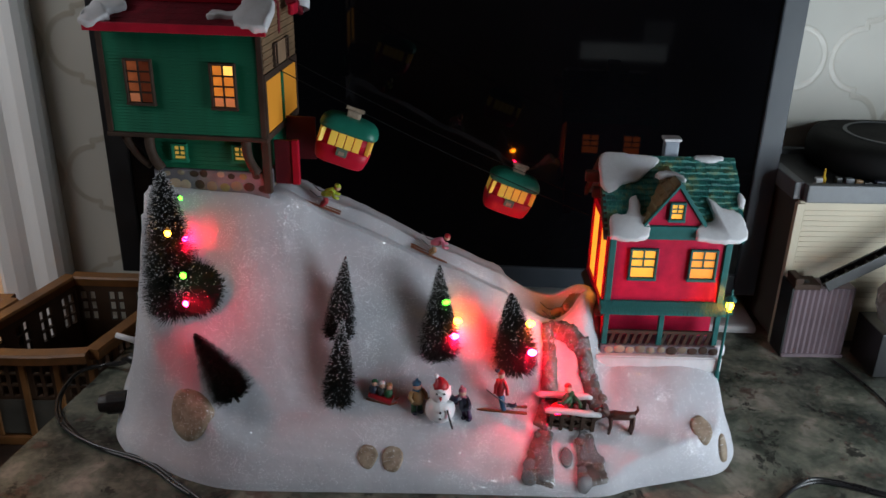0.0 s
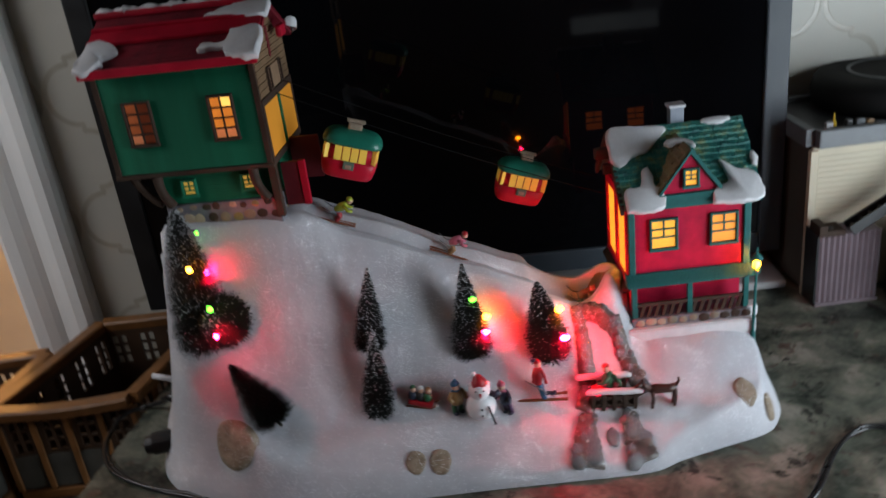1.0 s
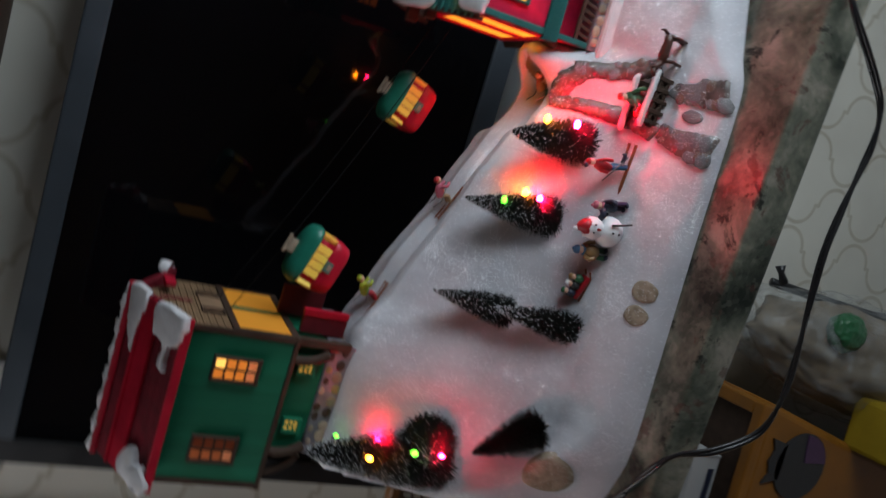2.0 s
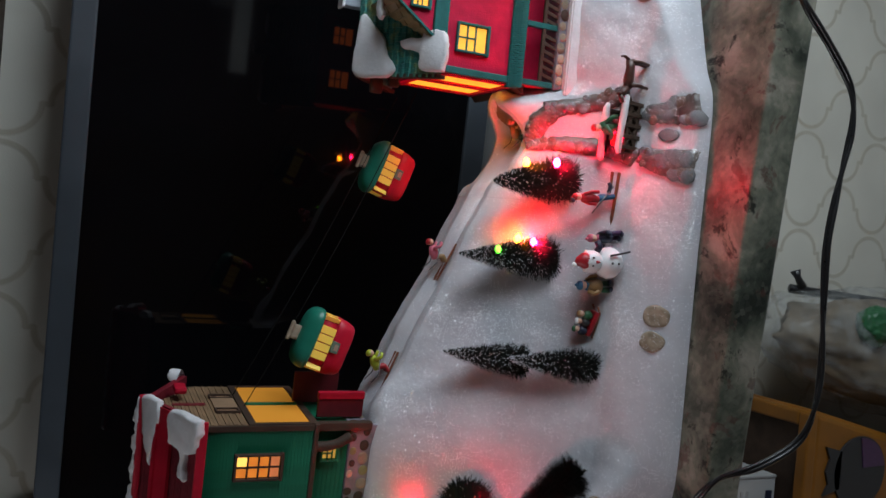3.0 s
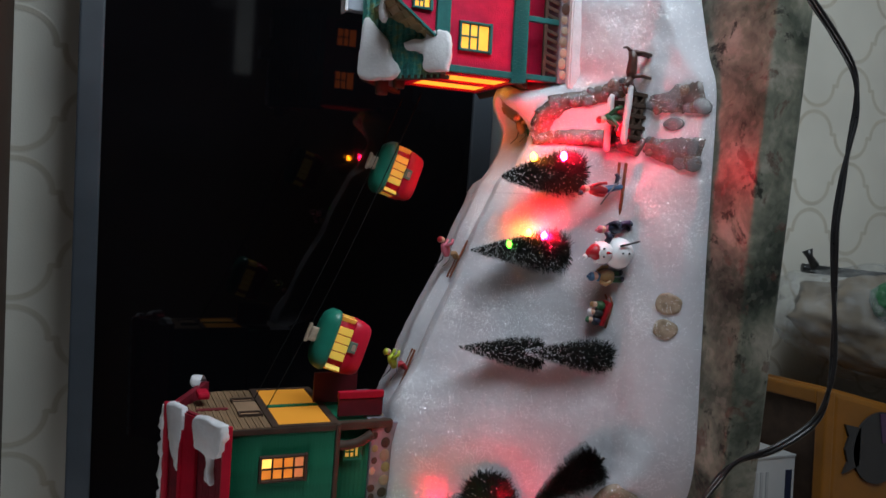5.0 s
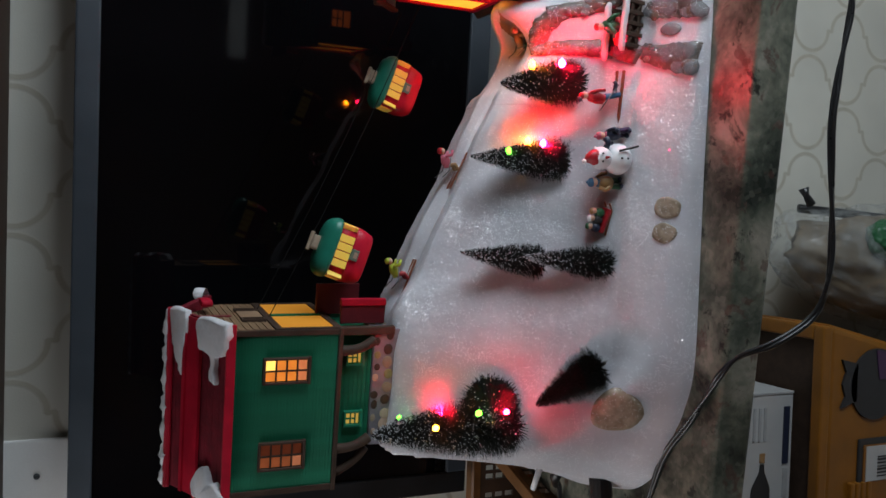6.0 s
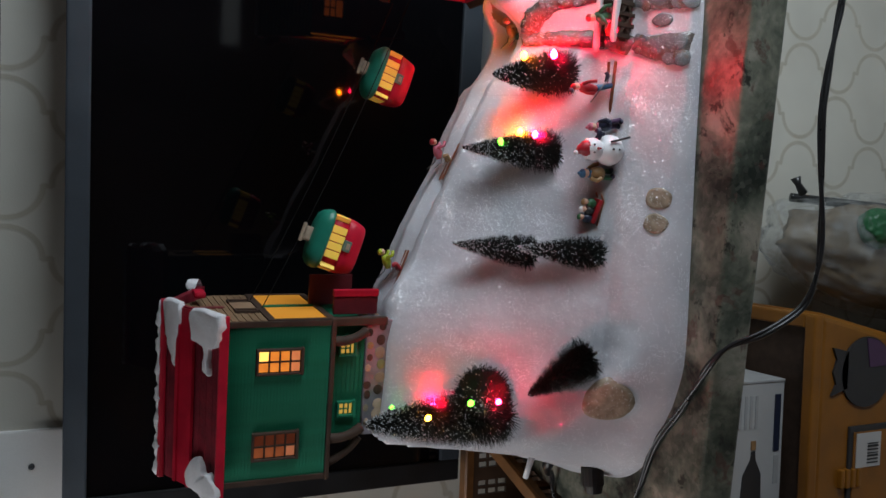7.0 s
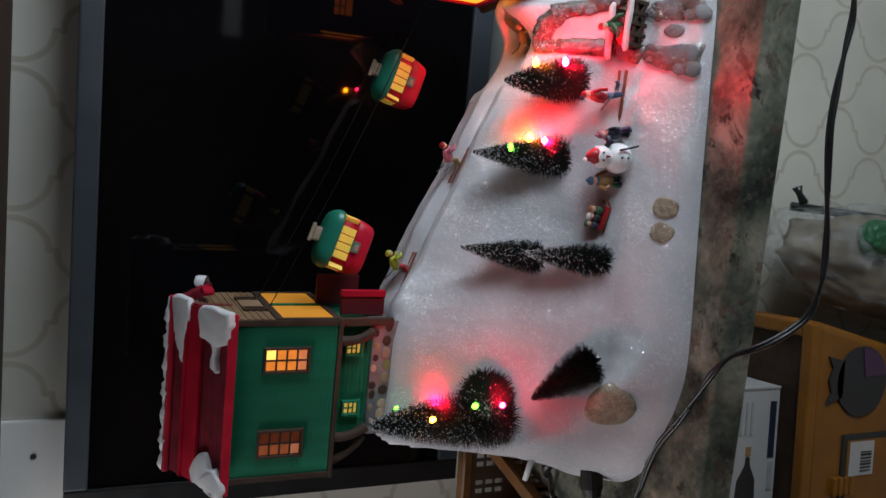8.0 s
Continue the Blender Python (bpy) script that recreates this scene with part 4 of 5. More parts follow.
def brush_tree(base, tip, radius, strands, seed, frost=.35, taper=.92):
    """A bottle-brush tree: twisted wire with stiff bristles, their ends frosted."""
    base, tip = Vector(base), Vector(tip)
    h = (tip - base).length
    rng = random.Random(seed)
    tree = thing("brush_tree", Matrix.Translation(base) @ (tip - base).to_track_quat("Z", "Y").to_matrix().to_4x4(), "frosted dark green bottle-brush tree on the snow" if frost > .1 else "bare dark green bottle-brush tree leaning in snow", "miniature tree", "brush trees on the slope")
    bm = bmesh.new()
    tube(bm, [(0, 0, -.008), (0, 0, h * .5), (0, 0, h * .97)], [.0014, .0010, .0006], 6)
    part("wire_trunk", bm, TRUNK, tree)
    bm, white = bmesh.new(), bmesh.new()
    for i in range(strands):
        u = rng.random() ** 1.25
        a = rng.uniform(0, math.tau)
        reach = radius * ((1 - u) ** taper * (1 - .20 * (1 - u) ** 6) + .06)
        r = reach * (rng.uniform(.70, 1.0) if rng.random() < .8 else rng.uniform(.95, 1.14))
        z0 = u * h
        d = Vector((math.cos(a), math.sin(a), 0))
        s = Vector((-d.y, d.x, 0)) * rng.uniform(.00030, .00046)
        p0, p1 = Vector((0, 0, z0)) + d * .0006, d * r + Vector((0, 0, z0 + rng.uniform(-.22, .18) * r + rng.uniform(-.001, .001)))
        mid = (p0 + p1) / 2 + Vector((0, 0, rng.uniform(-.0008, .0008)))
        vs = [bm.verts.new(v) for v in (p0 - s, p0 + s, mid + s, p1 + s * .35, p1 - s * .35, mid - s)]
        bm.faces.new((vs[0], vs[1], vs[2], vs[5])), bm.faces.new((vs[5], vs[2], vs[3], vs[4]))
        if rng.random() < frost * (.22 + .62 * u):
            q0 = p0.lerp(p1, rng.uniform(.78, .95))
            q1 = q0 + (p1 - q0).normalized() * rng.uniform(.0006, .0013)
            t, k = s.normalized() * .00037, Vector((0, 0, .00037))
            ring0 = [white.verts.new(q0 + o) for o in (t, k, -t, -k)]
            ring1 = [white.verts.new(q1 + o * .7) for o in (t, k, -t, -k)]
            for n in range(4): white.faces.new((ring0[n], ring0[(n + 1) % 4], ring1[(n + 1) % 4], ring1[n]))
            white.faces.new(ring1), white.faces.new(ring0[::-1])
    part("bristles", bm, BRISTLE, tree)
    part("frosting", white, FROST, tree, "white frosted bristle ends")


for base, tip, r, n, seed, frost, *taper in (
    ((-.0842, -.0200, .1010), (-.0770, -.0200, .1690), .0160, 5200, 1, .26),
    ((-.0842, -.0405, .0500), (-.0795, -.0355, .1215), .0172, 5200, 2, .26),
    ((-.0022, -.0205, .0830), (-.0030, -.0165, .1610), .0205, 6400, 3, .28),
    ((.0615, -.0200, .0730), (.0545, -.0215, .1395), .0215, 6400, 4, .15, .75),
    ((-.2120, -.0240, .1240), (-.2135, -.0200, .2360), .0270, 10000, 5, .30, .62),
    ((-.1965, -.0190, .1400), (-.1985, -.0560, .1560), .0265, 11000, 6, .06),
    ((-.1650, -.0540, .0640), (-.1925, -.0480, .1140), .0205, 6000, 7, .01, .72),
): brush_tree(base, tip, r, n, seed, frost, *taper)


def fairy_light(p, color, way=(0, -.5, 1), size=1.1):
    m = Matrix.Translation(p) @ Vector(way).to_track_quat("Z", "Y").to_matrix().to_4x4()
    ob = thing("fairy_light", m, f"tiny glowing {color.split()[-1]} bulb poking from the snow", "fairy light", "fairy lights")
    bm = bmesh.new()
    pts = [(0, 0, k * .00085 * size) for k in range(8)]
    tube(bm, pts, [r * size for r in (.0013, .0019, .0022, .0023, .0022, .0019, .0013, .0005)], 10)
    part("bulb", bm, BULB[color], ob, smooth=True)
    bm = bmesh.new()
    tube(bm, [(0, 0, -.004), (0, 0, -.0002)], .0012 * size, 8)
    part("socket", bm, BLACK, ob)


for p, color, *size in (((-.2065, -.0430, .1975), "yellow", .95), ((-.1945, -.0560, .1695), "green", 1.0), ((-.1955, -.0540, .1450), "dim red", .85), ((-.2050, -.0100, .1800), "red", .95), ((-.2055, -.0070, .2120), "green", .7),
                 ((.0000, -.0225, .1320), "green", 1.0), ((.0095, -.0160, .1115), "yellow"), ((.0070, -.0215, .1005), "red"),
                 ((.0685, -.0205, .1125), "yellow"), ((.0700, -.0325, .0925), "red"), ((.0915, -.0440, .0420), "red", 1.0)): fairy_light(p, color, (.55, -.75, -.15) if p[0] < -.1 else (.9, -.4, .25), *size)


class Figure:
    """A small painted figurine, built as one mesh with a colour for each stretch."""

    def __init__(self):
        self.bm, self.mats = bmesh.new(), []

    def add(self, material, make, *args, **more):
        before = set(self.bm.faces)
        make(self.bm, *args, **more)
        if material not in self.mats: self.mats.append(material)
        for f in self.bm.faces:
            if f not in before: f.material_index = self.mats.index(material)
        return self

    def place(self, name, m, label, category, group=""):
        return solid(name, self.bm, self.mats, label, category, m, group, smooth=True)


def tint(name, *color): return paint(name, color, .4, .2, 200, .2)


F_BLUE, F_NAVY, F_TAN, F_GREEN, F_RED, F_SKIN, F_YELLOW, F_PINK, F_PURPLE, F_LIME = tint("figure_blue", .02, .10, .20), tint("figure_navy", .02, .025, .05), tint("figure_tan", .30, .17, .07), tint("figure_green", .02, .10, .04), tint("figure_red", .34, .010, .018), tint("figure_cream", .55, .33, .24), tint("figure_yellow", .55, .35, .03), tint("figure_pink", .50, .12, .18), tint("figure_purple", .06, .02, .07), tint("figure_lime", .35, .42, .03)
F_SKI = tint("ski_wood", .20, .06, .025)
F_DOG = tint("dog_brown", .055, .018, .012)
F_WHITE = paint("snowman_white", (.78, .78, .80), .4, .05, 100, .2)


def body(f, coat, legs, hat, s=1.0, lean=0.0):
    """A standing figurine s metres high, about the origin."""
    t = lambda x, y, z: (x * s + lean * z * s, y * s, z * s)
    for x in (-.09, .09):
        f.add(legs, tube, [t(x, 0, .03), t(x, 0, .25), t(x * .8, 0, .42)], [.075 * s, .07 * s, .08 * s], 8)
        f.add(F_NAVY, ball, t(x, -.04, .04), .075 * s, 1, 1.5, .7, 8)
    f.add(coat, tube, [t(0, 0, .32), t(0, 0, .45), t(0, 0, .62), t(0, 0, .72)], [.17 * s, .19 * s, .16 * s, .09 * s], 10)
    for k in (-1, 1): f.add(coat, tube, [t(k * .14, 0, .68), t(k * .23, -.05, .54), t(k * .20, -.17, .47)], [.06 * s, .058 * s, .05 * s], 7)
    f.add(F_SKIN, ball, t(0, -.01, .82), .115 * s, 1, 1, 1.05, 10)
    f.add(hat, ball, t(0, .01, .88), .122 * s, 1, 1, .85, 10)
    f.add(hat, ball, t(0, 0, 1.0), .045 * s, seg=8)
    f.add(hat, tube, [t(-.12, 0, .74), t(0, -.10, .72), t(.12, 0, .74)], .04 * s, 6)


def stand(x, y, turn=0.0): return Matrix.Translation(hill_at(x, y, -.0005)) @ pose(0, 0, 0, 0, 0, turn)


f = Figure()
body(f, F_TAN, F_GREEN, F_BLUE, .031)
f.place("bundled_figurine", stand(-.0198, -.048, 25), "tiny figurine in tan coat and blue hat", "figurine", "figurines on the snow")
f = Figure()
body(f, F_NAVY, F_PURPLE, F_PINK, .028, -.25)
f.place("leaning_figurine", stand(.0215, -.0515, -40), "tiny figurine in navy coat leaning to a snowman", "figurine", "figurines on the snow")
f = Figure()
f.add(F_WHITE, ball, (0, 0, .0095), .0112, 1, 1, .92, 16).add(F_WHITE, ball, (0, 0, .0235), .0082, 1, 1, 1, 14)
f.add(F_RED, tube, [(0, 0, .0275), (0, 0, .0305), (-.001, .001, .0335), (-.0028, .0012, .0358)], [.0066, .0056, .0034, .0012], 12).add(F_WHITE, tube, [(-.0066, 0, .0285), (0, -.0066, .0285), (.0066, 0, .0285), (0, .0066, .0285), (-.0066, 0, .0285)], .0014, 6).add(F_WHITE, ball, (-.003, .001, .0365), .0018, seg=8)
f.add(F_RED, tube, [(0, -.007, .0240), (0, -.0115, .0235)], [.0014, .0003], 6)
for x in (-.0028, .0028): f.add(INK, ball, (x, -.0073, .0265), .0008, seg=6)
for z in (.008, .013): f.add(INK, ball, (0, -.0108, z), .0009, seg=6)
f.add(INK, tube, [(.005, -.010, .015), (.0075, -.0125, .006), (.009, -.013, .001)], .0008, 6)
f.add(F_NAVY, tube, [(.006, -.001, .021), (.0105, -.003, .0195), (.0145, -.003, .022)], .0024, 7)
f.place("snowman", stand(-.001, -.0525, 0) @ Matrix.Scale(1.1, 4), "white snowman with red santa hat and stick", "snowman")


def skier(coat, legs, hat, at, turn, slope, name="ski_figurine", group="figurines skiing down the run"):
    f = Figure()
    s = .017
    f.add(F_SKI, box, -.013, .013, -.0030, -.0012, 0, .0009, .0003).add(F_SKI, box, -.013, .013, .0012, .0030, 0, .0009, .0003)
    f.add(legs, tube, [(0, -.002, .001), (.0022, -.002, .0042), (-.001, -.001, .0078)], .0014, 7).add(legs, tube, [(0, .002, .001), (.0022, .002, .0042), (-.001, .001, .0078)], .0014, 7)
    f.add(coat, tube, [(-.0012, 0, .007), (.0015, 0, .0105), (.0040, 0, .0135)], [.0024, .0030, .0018], 9)
    for k in (-1, 1):
        f.add(coat, tube, [(.003, k * .0025, .0125), (.0058, k * .0042, .0100), (.0085, k * .0035, .0105)], .0011, 6)
        f.add(GREY_PLASTIC, tube, [(.0090, k * .0035, .0112), (-.0040, k * .0055, .0072), (-.0100, k * .0060, .0095)], .00035, 5)
    f.add(F_SKIN, ball, (.0055, 0, .0155), .0021, seg=9).add(hat, ball, (.0051, 0, .0166), .0022, 1, 1, .8, 9)
    return f.place(name, Matrix.Translation(at) @ pose(0, 0, 0, 0, slope, turn) @ Matrix.Scale(1.3, 4), "tiny poling skier on the ridge ski run", "figurine", group)


def on_run(x): return hill_at(x, .026, .0002)


skier(F_PINK, F_TAN, F_RED, on_run(-.0120), 0, 26)
skier(F_LIME, F_RED, F_LIME, on_run(-.1010), 0, 22)
skier(F_TAN, F_GREEN, F_TAN, hill_at(.0925, .0215, .0002), 0, 24)

# the tall skier beside the stones
f = Figure()
for y in (-.0035, .0035): f.add(F_SKI, box, -.021, .021, y - .0013, y + .0013, 0, .0013, .0004, pose(0, 0, 0, 0, 0, -8 if y < 0 else -4))
f.add(F_BLUE, tube, [(.003, -.003, .001), (.001, -.002, .008), (-.001, 0, .013)], .0020, 8).add(F_BLUE, tube, [(.003, .004, .001), (.002, .003, .008), (-.001, 0, .013)], .0020, 8)
f.add(F_RED, tube, [(-.001, 0, .012), (0, 0, .018), (0, 0, .024)], [.0032, .0038, .0024], 10)
f.add(F_RED, tube, [(.002, -.002, .023), (.0042, -.003, .0185), (.0048, -.0045, .0135)], .0013, 7).add(F_RED, tube, [(-.002, .001, .023), (-.0040, -.001, .0185), (-.0042, -.003, .0140)], .0013, 7)
f.add(F_NAVY, tube, [(.005, -.004, .006), (.010, -.004, .005), (.012, -.004, .0065)], .0015, 7)
f.add(GREY_PLASTIC, tube, [(-.011, -.005, .018), (.010, -.005, .003)], .0005, 5)
f.add(F_SKIN, ball, (0, -.0005, .0268), .0026, seg=10).add(F_RED, ball, (-.0003, 0, .0285), .0027, 1, 1, .75, 10).add(F_WHITE, ball, (0, 0, .0272), .0028, 1, 1, .35, 10).add(F_NAVY, ball, (-.003, 0, .0300), .0018, 1.2, 1, .8, 8)
f.place("red_skier_figurine", stand(.0480, -.0415, 0) @ Matrix.Diagonal((1.08, 1.1, 1.22, 1)), "figurine in red coat and blue trousers on skis", "figurine", "figurines on the snow")

# children on a sledge
f = Figure()
f.add(F_RED, box, -.0085, .0085, -.0035, .0035, .0015, .0050, .0008, pose(0, 0, 0, 0, 6))
f.add(F_SKI, tube, [(-.009, -.003, .0006), (.008, -.003, .0006), (.0125, -.003, .004)], .0007, 6).add(F_SKI, tube, [(-.009, .003, .0006), (.008, .003, .0006), (.0125, .003, .004)], .0007, 6)
for x, c, hcol in ((-.0055, F_NAVY, F_GREEN), (.000, INK, F_WHITE), (.005, F_GREEN, F_TAN)):
    f.add(c, ball, (x, 0, .0078), .0034, 1, 1, 1.15, 9).add(F_SKIN, ball, (x + .0004, -.0005, .0128), .0021, seg=8).add(hcol, ball, (x, .0003, .0139), .0023, 1, 1, .75, 8)
f.place("sledge_figurine", stand(-.0500, -.0425, -12) @ pose(0, 0, 0, 0, 8, 0) @ Matrix.Scale(1.18, 4), "tiny red sledge carrying three bundled children figurines", "figurine", "figurines on the snow")

# driver in a red sleigh
f = Figure()
f.add(F_RED, tube, [(-.012, 0, .004), (-.008, 0, .0035), (.004, 0, .0035), (.010, 0, .005)], [.002, .004, .004, .002], 9)
f.add(F_GREEN, tube, [(.000, 0, .006), (.001, 0, .012), (.002, 0, .018)], [.0050, .0052, .0028], 9)
f.add(F_GREEN, tube, [(.002, -.003, .016), (-.004, -.006, .011), (-.008, -.005, .011)], .0017, 7).add(F_GREEN, tube, [(.004, -.002, .016), (.009, -.005, .012), (.010, -.005, .008)], .0017, 7)
f.add(F_SKIN, ball, (-.0005, -.0010, .0212), .0029, seg=9).add(F_RED, ball, (-.0006, .0005, .0232), .0031, 1, 1, .8, 9)
f.place("sleigh_figurine", stand(.1030, -.0430, -6) @ Matrix.Translation((0, 0, .0055)) @ Matrix.Scale(1.02, 4), "green-coated figurine on a small red sled on the bridge", "figurine", "figurines on the snow")

# brown dog
f = Figure()
f.add(F_DOG, tube, [(-.0085, 0, .0135), (-.004, 0, .0138), (.004, 0, .0130), (.0085, 0, .0138)], [.0026, .0034, .0028, .0026], 10)
for x, y in ((-.0068, -.0016), (-.0060, .0016), (.0076, -.0014), (.0070, .0014)): f.add(F_DOG, tube, [(x, y, .0130), (x + .0006, y, .006), (x - .0004, y, .0004)], [.0017, .0010, .0010], 7)
f.add(F_DOG, tube, [(-.0080, 0, .0140), (-.0115, 0, .0170), (-.0135, 0, .0185)], [.0024, .0018, .0020], 8).add(F_DOG, tube, [(-.0135, 0, .0185), (-.0180, -.0004, .0170)], [.0019, .0010], 8)
f.add(F_DOG, ball, (-.0125, .0012, .0200), .0012, .6, .5, 1.3, 7).add(F_DOG, ball, (-.0125, -.0012, .0200), .0012, .6, .5, 1.3, 7).add(F_DOG, tube, [(.0085, 0, .0145), (.0105, 0, .0180), (.0098, 0, .0205)], [.0012, .0009, .0006], 7)
f.place("dog_figurine", stand(.1450, -.0550, 0) @ Matrix.Scale(1.26, 4), "small dark brown dog figurine standing in snow", "figurine", "figurines on the snow")


def snowy_fence(x, y, lean, low=-.001):
    m = Matrix.Translation(hill_at(x, y, low)) @ pose(0, 0, 0, 0, lean, -4)
    ob = thing("snowy_fence", m, "brown bridge railing with a thick cap of snow", "fence", "bridge railings")
    for x in (-.017, -.0085, 0, .0085, .017): part("post", one_box(x - .0016, x + .0016, -.0016, .0016, -.004, .0155, .0004), BROWN, ob)
    for z in (.003, .0105): part("rail", one_box(-.0185, .0185, -.0011, .0011, z, z + .0026, .0004), BROWN, ob)
    bm = bmesh.new()
    for i in range(2):
        for k in range(2):
            x = -.0155 + k * .0165
            tube(bm, [(x, -.0006, .004 if i else .0115), (x + .014, -.0006, .0115 if i else .004)], .0008, 5)
    part("lattice", bm, BROWN, ob)
    bm = bmesh.new()
    tube(bm, [(-.0225, 0, .0160), (-.019, 0, .0172), (-.005, 0, .0176), (.008, 0, .0172), (.019, 0, .0176), (.0225, 0, .0164)], [.0016, .0028, .0026, .0030, .0027, .0016], 10)
    part("snow_cap", bm, SNOW_PAINT, ob, "rounded cap of snow", smooth=True)


snowy_fence(.106, -.0520, 3)
snowy_fence(.101, -.0370, 1, -.006)
solid("bridge_deck", one_box(-.017, .019, -.0065, .0065, -.012, .0015, .0006), BROWN, "brown plank bridge deck between two snowy railings", "bridge deck", Matrix.Translation(hill_at(.1035, -.0445, .004)) @ pose(0, 0, 0, 0, 2, -4))


def street_lamp():
    ob = thing("street_lamp", pose(.2325, -.0150, .0600), "miniature dark green street lamp with lit lantern", "street lamp")
    bm = bmesh.new()
    tube(bm, [(0, 0, -.004), (0, 0, .006), (0, 0, .008), (.0006, -.0010, .064)], [.0026, .0024, .0014, .0011], 8)
    part("pole", bm, TEAL, ob)
    part("arm", one_box(-.0012, .0040, -.0020, -.0004, .0610, .0626, .0004), TEAL, ob)
    bm = bmesh.new()
    for k in range(4):
        a = k * math.tau / 4 + .78
        tube(bm, [(.0006 + math.cos(a) * .0028, -.001 + math.sin(a) * .0028, .064), (.0006 + math.cos(a) * .0038, -.001 + math.sin(a) * .0038, .0745)], .0005, 5)
    tube(bm, [(.0006, -.001, .0630), (.0006, -.001, .0645)], [.0022, .0034], 8)
    tube(bm, [(.0006, -.001, .0740), (.0006, -.001, .0765), (.0006, -.001, .0785), (.0006, -.001, .0835)], [.0052, .0036, .0012, .0008], 8)
    part("lantern", bm, TEAL, ob)
    bm = bmesh.new()
    ball(bm, (.0006, -.001, .0692), .0029, 1, 1, 1.4, 10)
    part("bulb", bm, BULB["yellow"], ob, smooth=True)


street_lamp()

# ---- the cable car ----
CABLES = [[Vector((-.131, .040, .3020)), Vector((.122, .036, .1860))], [Vector((-.128, .066, .3060)), Vector((.120, .064, .1920))]]
MATT_BLACK = paint("matt_black_thread", (.006, .006, .006), .8, .2, 60, 0, spec=.1)
for a, b in CABLES:
    bm = bmesh.new()
    tube(bm, [a.lerp(b, k / 12) - Vector((0, 0, .004 * math.sin(math.pi * k / 12))) for k in range(13)], .00042, 6)
    solid("lift_cable", bm, MATT_BLACK, "thin black cable between the two houses", "cable", group="lift cables")


def gondola(at, turn, tilt, size):
    ob = thing("gondola", Matrix.Translation(at) @ pose(0, 0, 0, 0, tilt, turn) @ Matrix.Scale(size, 4), "red and teal cable car gondola with yellow windows", "gondola", "gondolas on the cables")

    def hull(levels):
        """Rings of a rounded oblong, from the bottom up: height, half length, half width."""
        bm = bmesh.new()
        rings = []
        for z, hx, hy in levels:
            row = []
            for i in range(32):
                c, q = math.cos(i * math.tau / 32), math.sin(i * math.tau / 32)
                row.append(bm.verts.new((hx * math.copysign(abs(c) ** .55, c), hy * math.copysign(abs(q) ** .55, q), z)))
            rings.append(row)
        for a, b in zip(rings, rings[1:]):
            for i in range(32): bm.faces.new((a[i], a[(i + 1) % 32], b[(i + 1) % 32], b[i]))
        bm.faces.new(rings[0][::-1]), bm.faces.new(rings[-1])
        return bm
    part("hull", hull([(-.0425, .0190, .0105), (-.0420, .0205, .0120), (-.0400, .0222, .0136), (-.0330, .0240, .0150), (-.0262, .0248, .0158), (-.0255, .0240, .0150)]), GONDOLA_RED, ob, "red lower hull", smooth=True)
    part("cabin", hull([(-.0258, .0238, .0148), (-.0110, .0230, .0142)]), GONDOLA_RED, ob, "red window frame", smooth=True)
    part("roof", hull([(-.0118, .0240, .0150), (-.0116, .0258, .0168), (-.0100, .0263, .0173), (-.0080, .0260, .0170), (-.0050, .0246, .0157), (-.0020, .0215, .0130), (.0000, .0160, .0090), (.0006, .0100, .0050)]), GONDOLA_TEAL, ob, "rounded teal roof", smooth=True)
    for k in range(4):
        for y in (-.0154, .0142):
            x = -.0108 + k * .0072
            part("window", one_box(x - .0032, x + .0032, y, y + .0012, -.0250, -.0120, .0004), YELLOW_PANE, ob, "yellow window")
    for sx in (-1, 1):
        for sy in (-1, 1):
            w = part("window", one_box(-.0030, .0030, -.0006, .0006, -.0250, -.0120, .0004), YELLOW_PANE, ob, "yellow window")
            w.matrix_local = pose(sx * .0203, sy * .0128, 0, 0, 0, 40 * sx * sy)
        part("window", one_box(sx * .0236 - .0006, sx * .0236 + .0006, -.0065, .0065, -.0250, -.0120, .0004), YELLOW_PANE, ob, "yellow window")
    part("plate", one_box(-.0048, .0048, -.0172, -.0135, -.0320, -.0250, .0006), GREY_GREEN, ob, "small grey-green plate")
    part("plate_mark", one_box(-.0026, .0026, -.0174, -.0168, -.0308, -.0275, .0003), TAN_GREY, ob)
    bm = bmesh.new()
    box(bm, -.0062, .0062, -.0040, .0040, .0000, .0065, .0010)
    box(bm, -.0082, .0082, -.0016, .0016, .0060, .0090, .0006)
    box(bm, -.0048, .0048, -.0044, -.0036, .0012, .0054, .0004)
    part("hanger", bm, TAN_GREY, ob, "tan cable hanger")


GONDOLA_TEAL = paint("gondola_teal", (.012, .17, .115), .35, .2, 60, .15)
GONDOLA_RED = paint("gondola_red", (.48, .008, .030), .4, .2, 60, .15, spec=.3)
GREY_GREEN = tint("plate_grey_green", .10, .16, .12)
TAN_GREY = tint("hanger_tan", .35, .27, .20)
gondola((-.0740, .036, .2660), 0, 19, .92)
gondola((.0640, .068, .2120), 0, 19, .87)


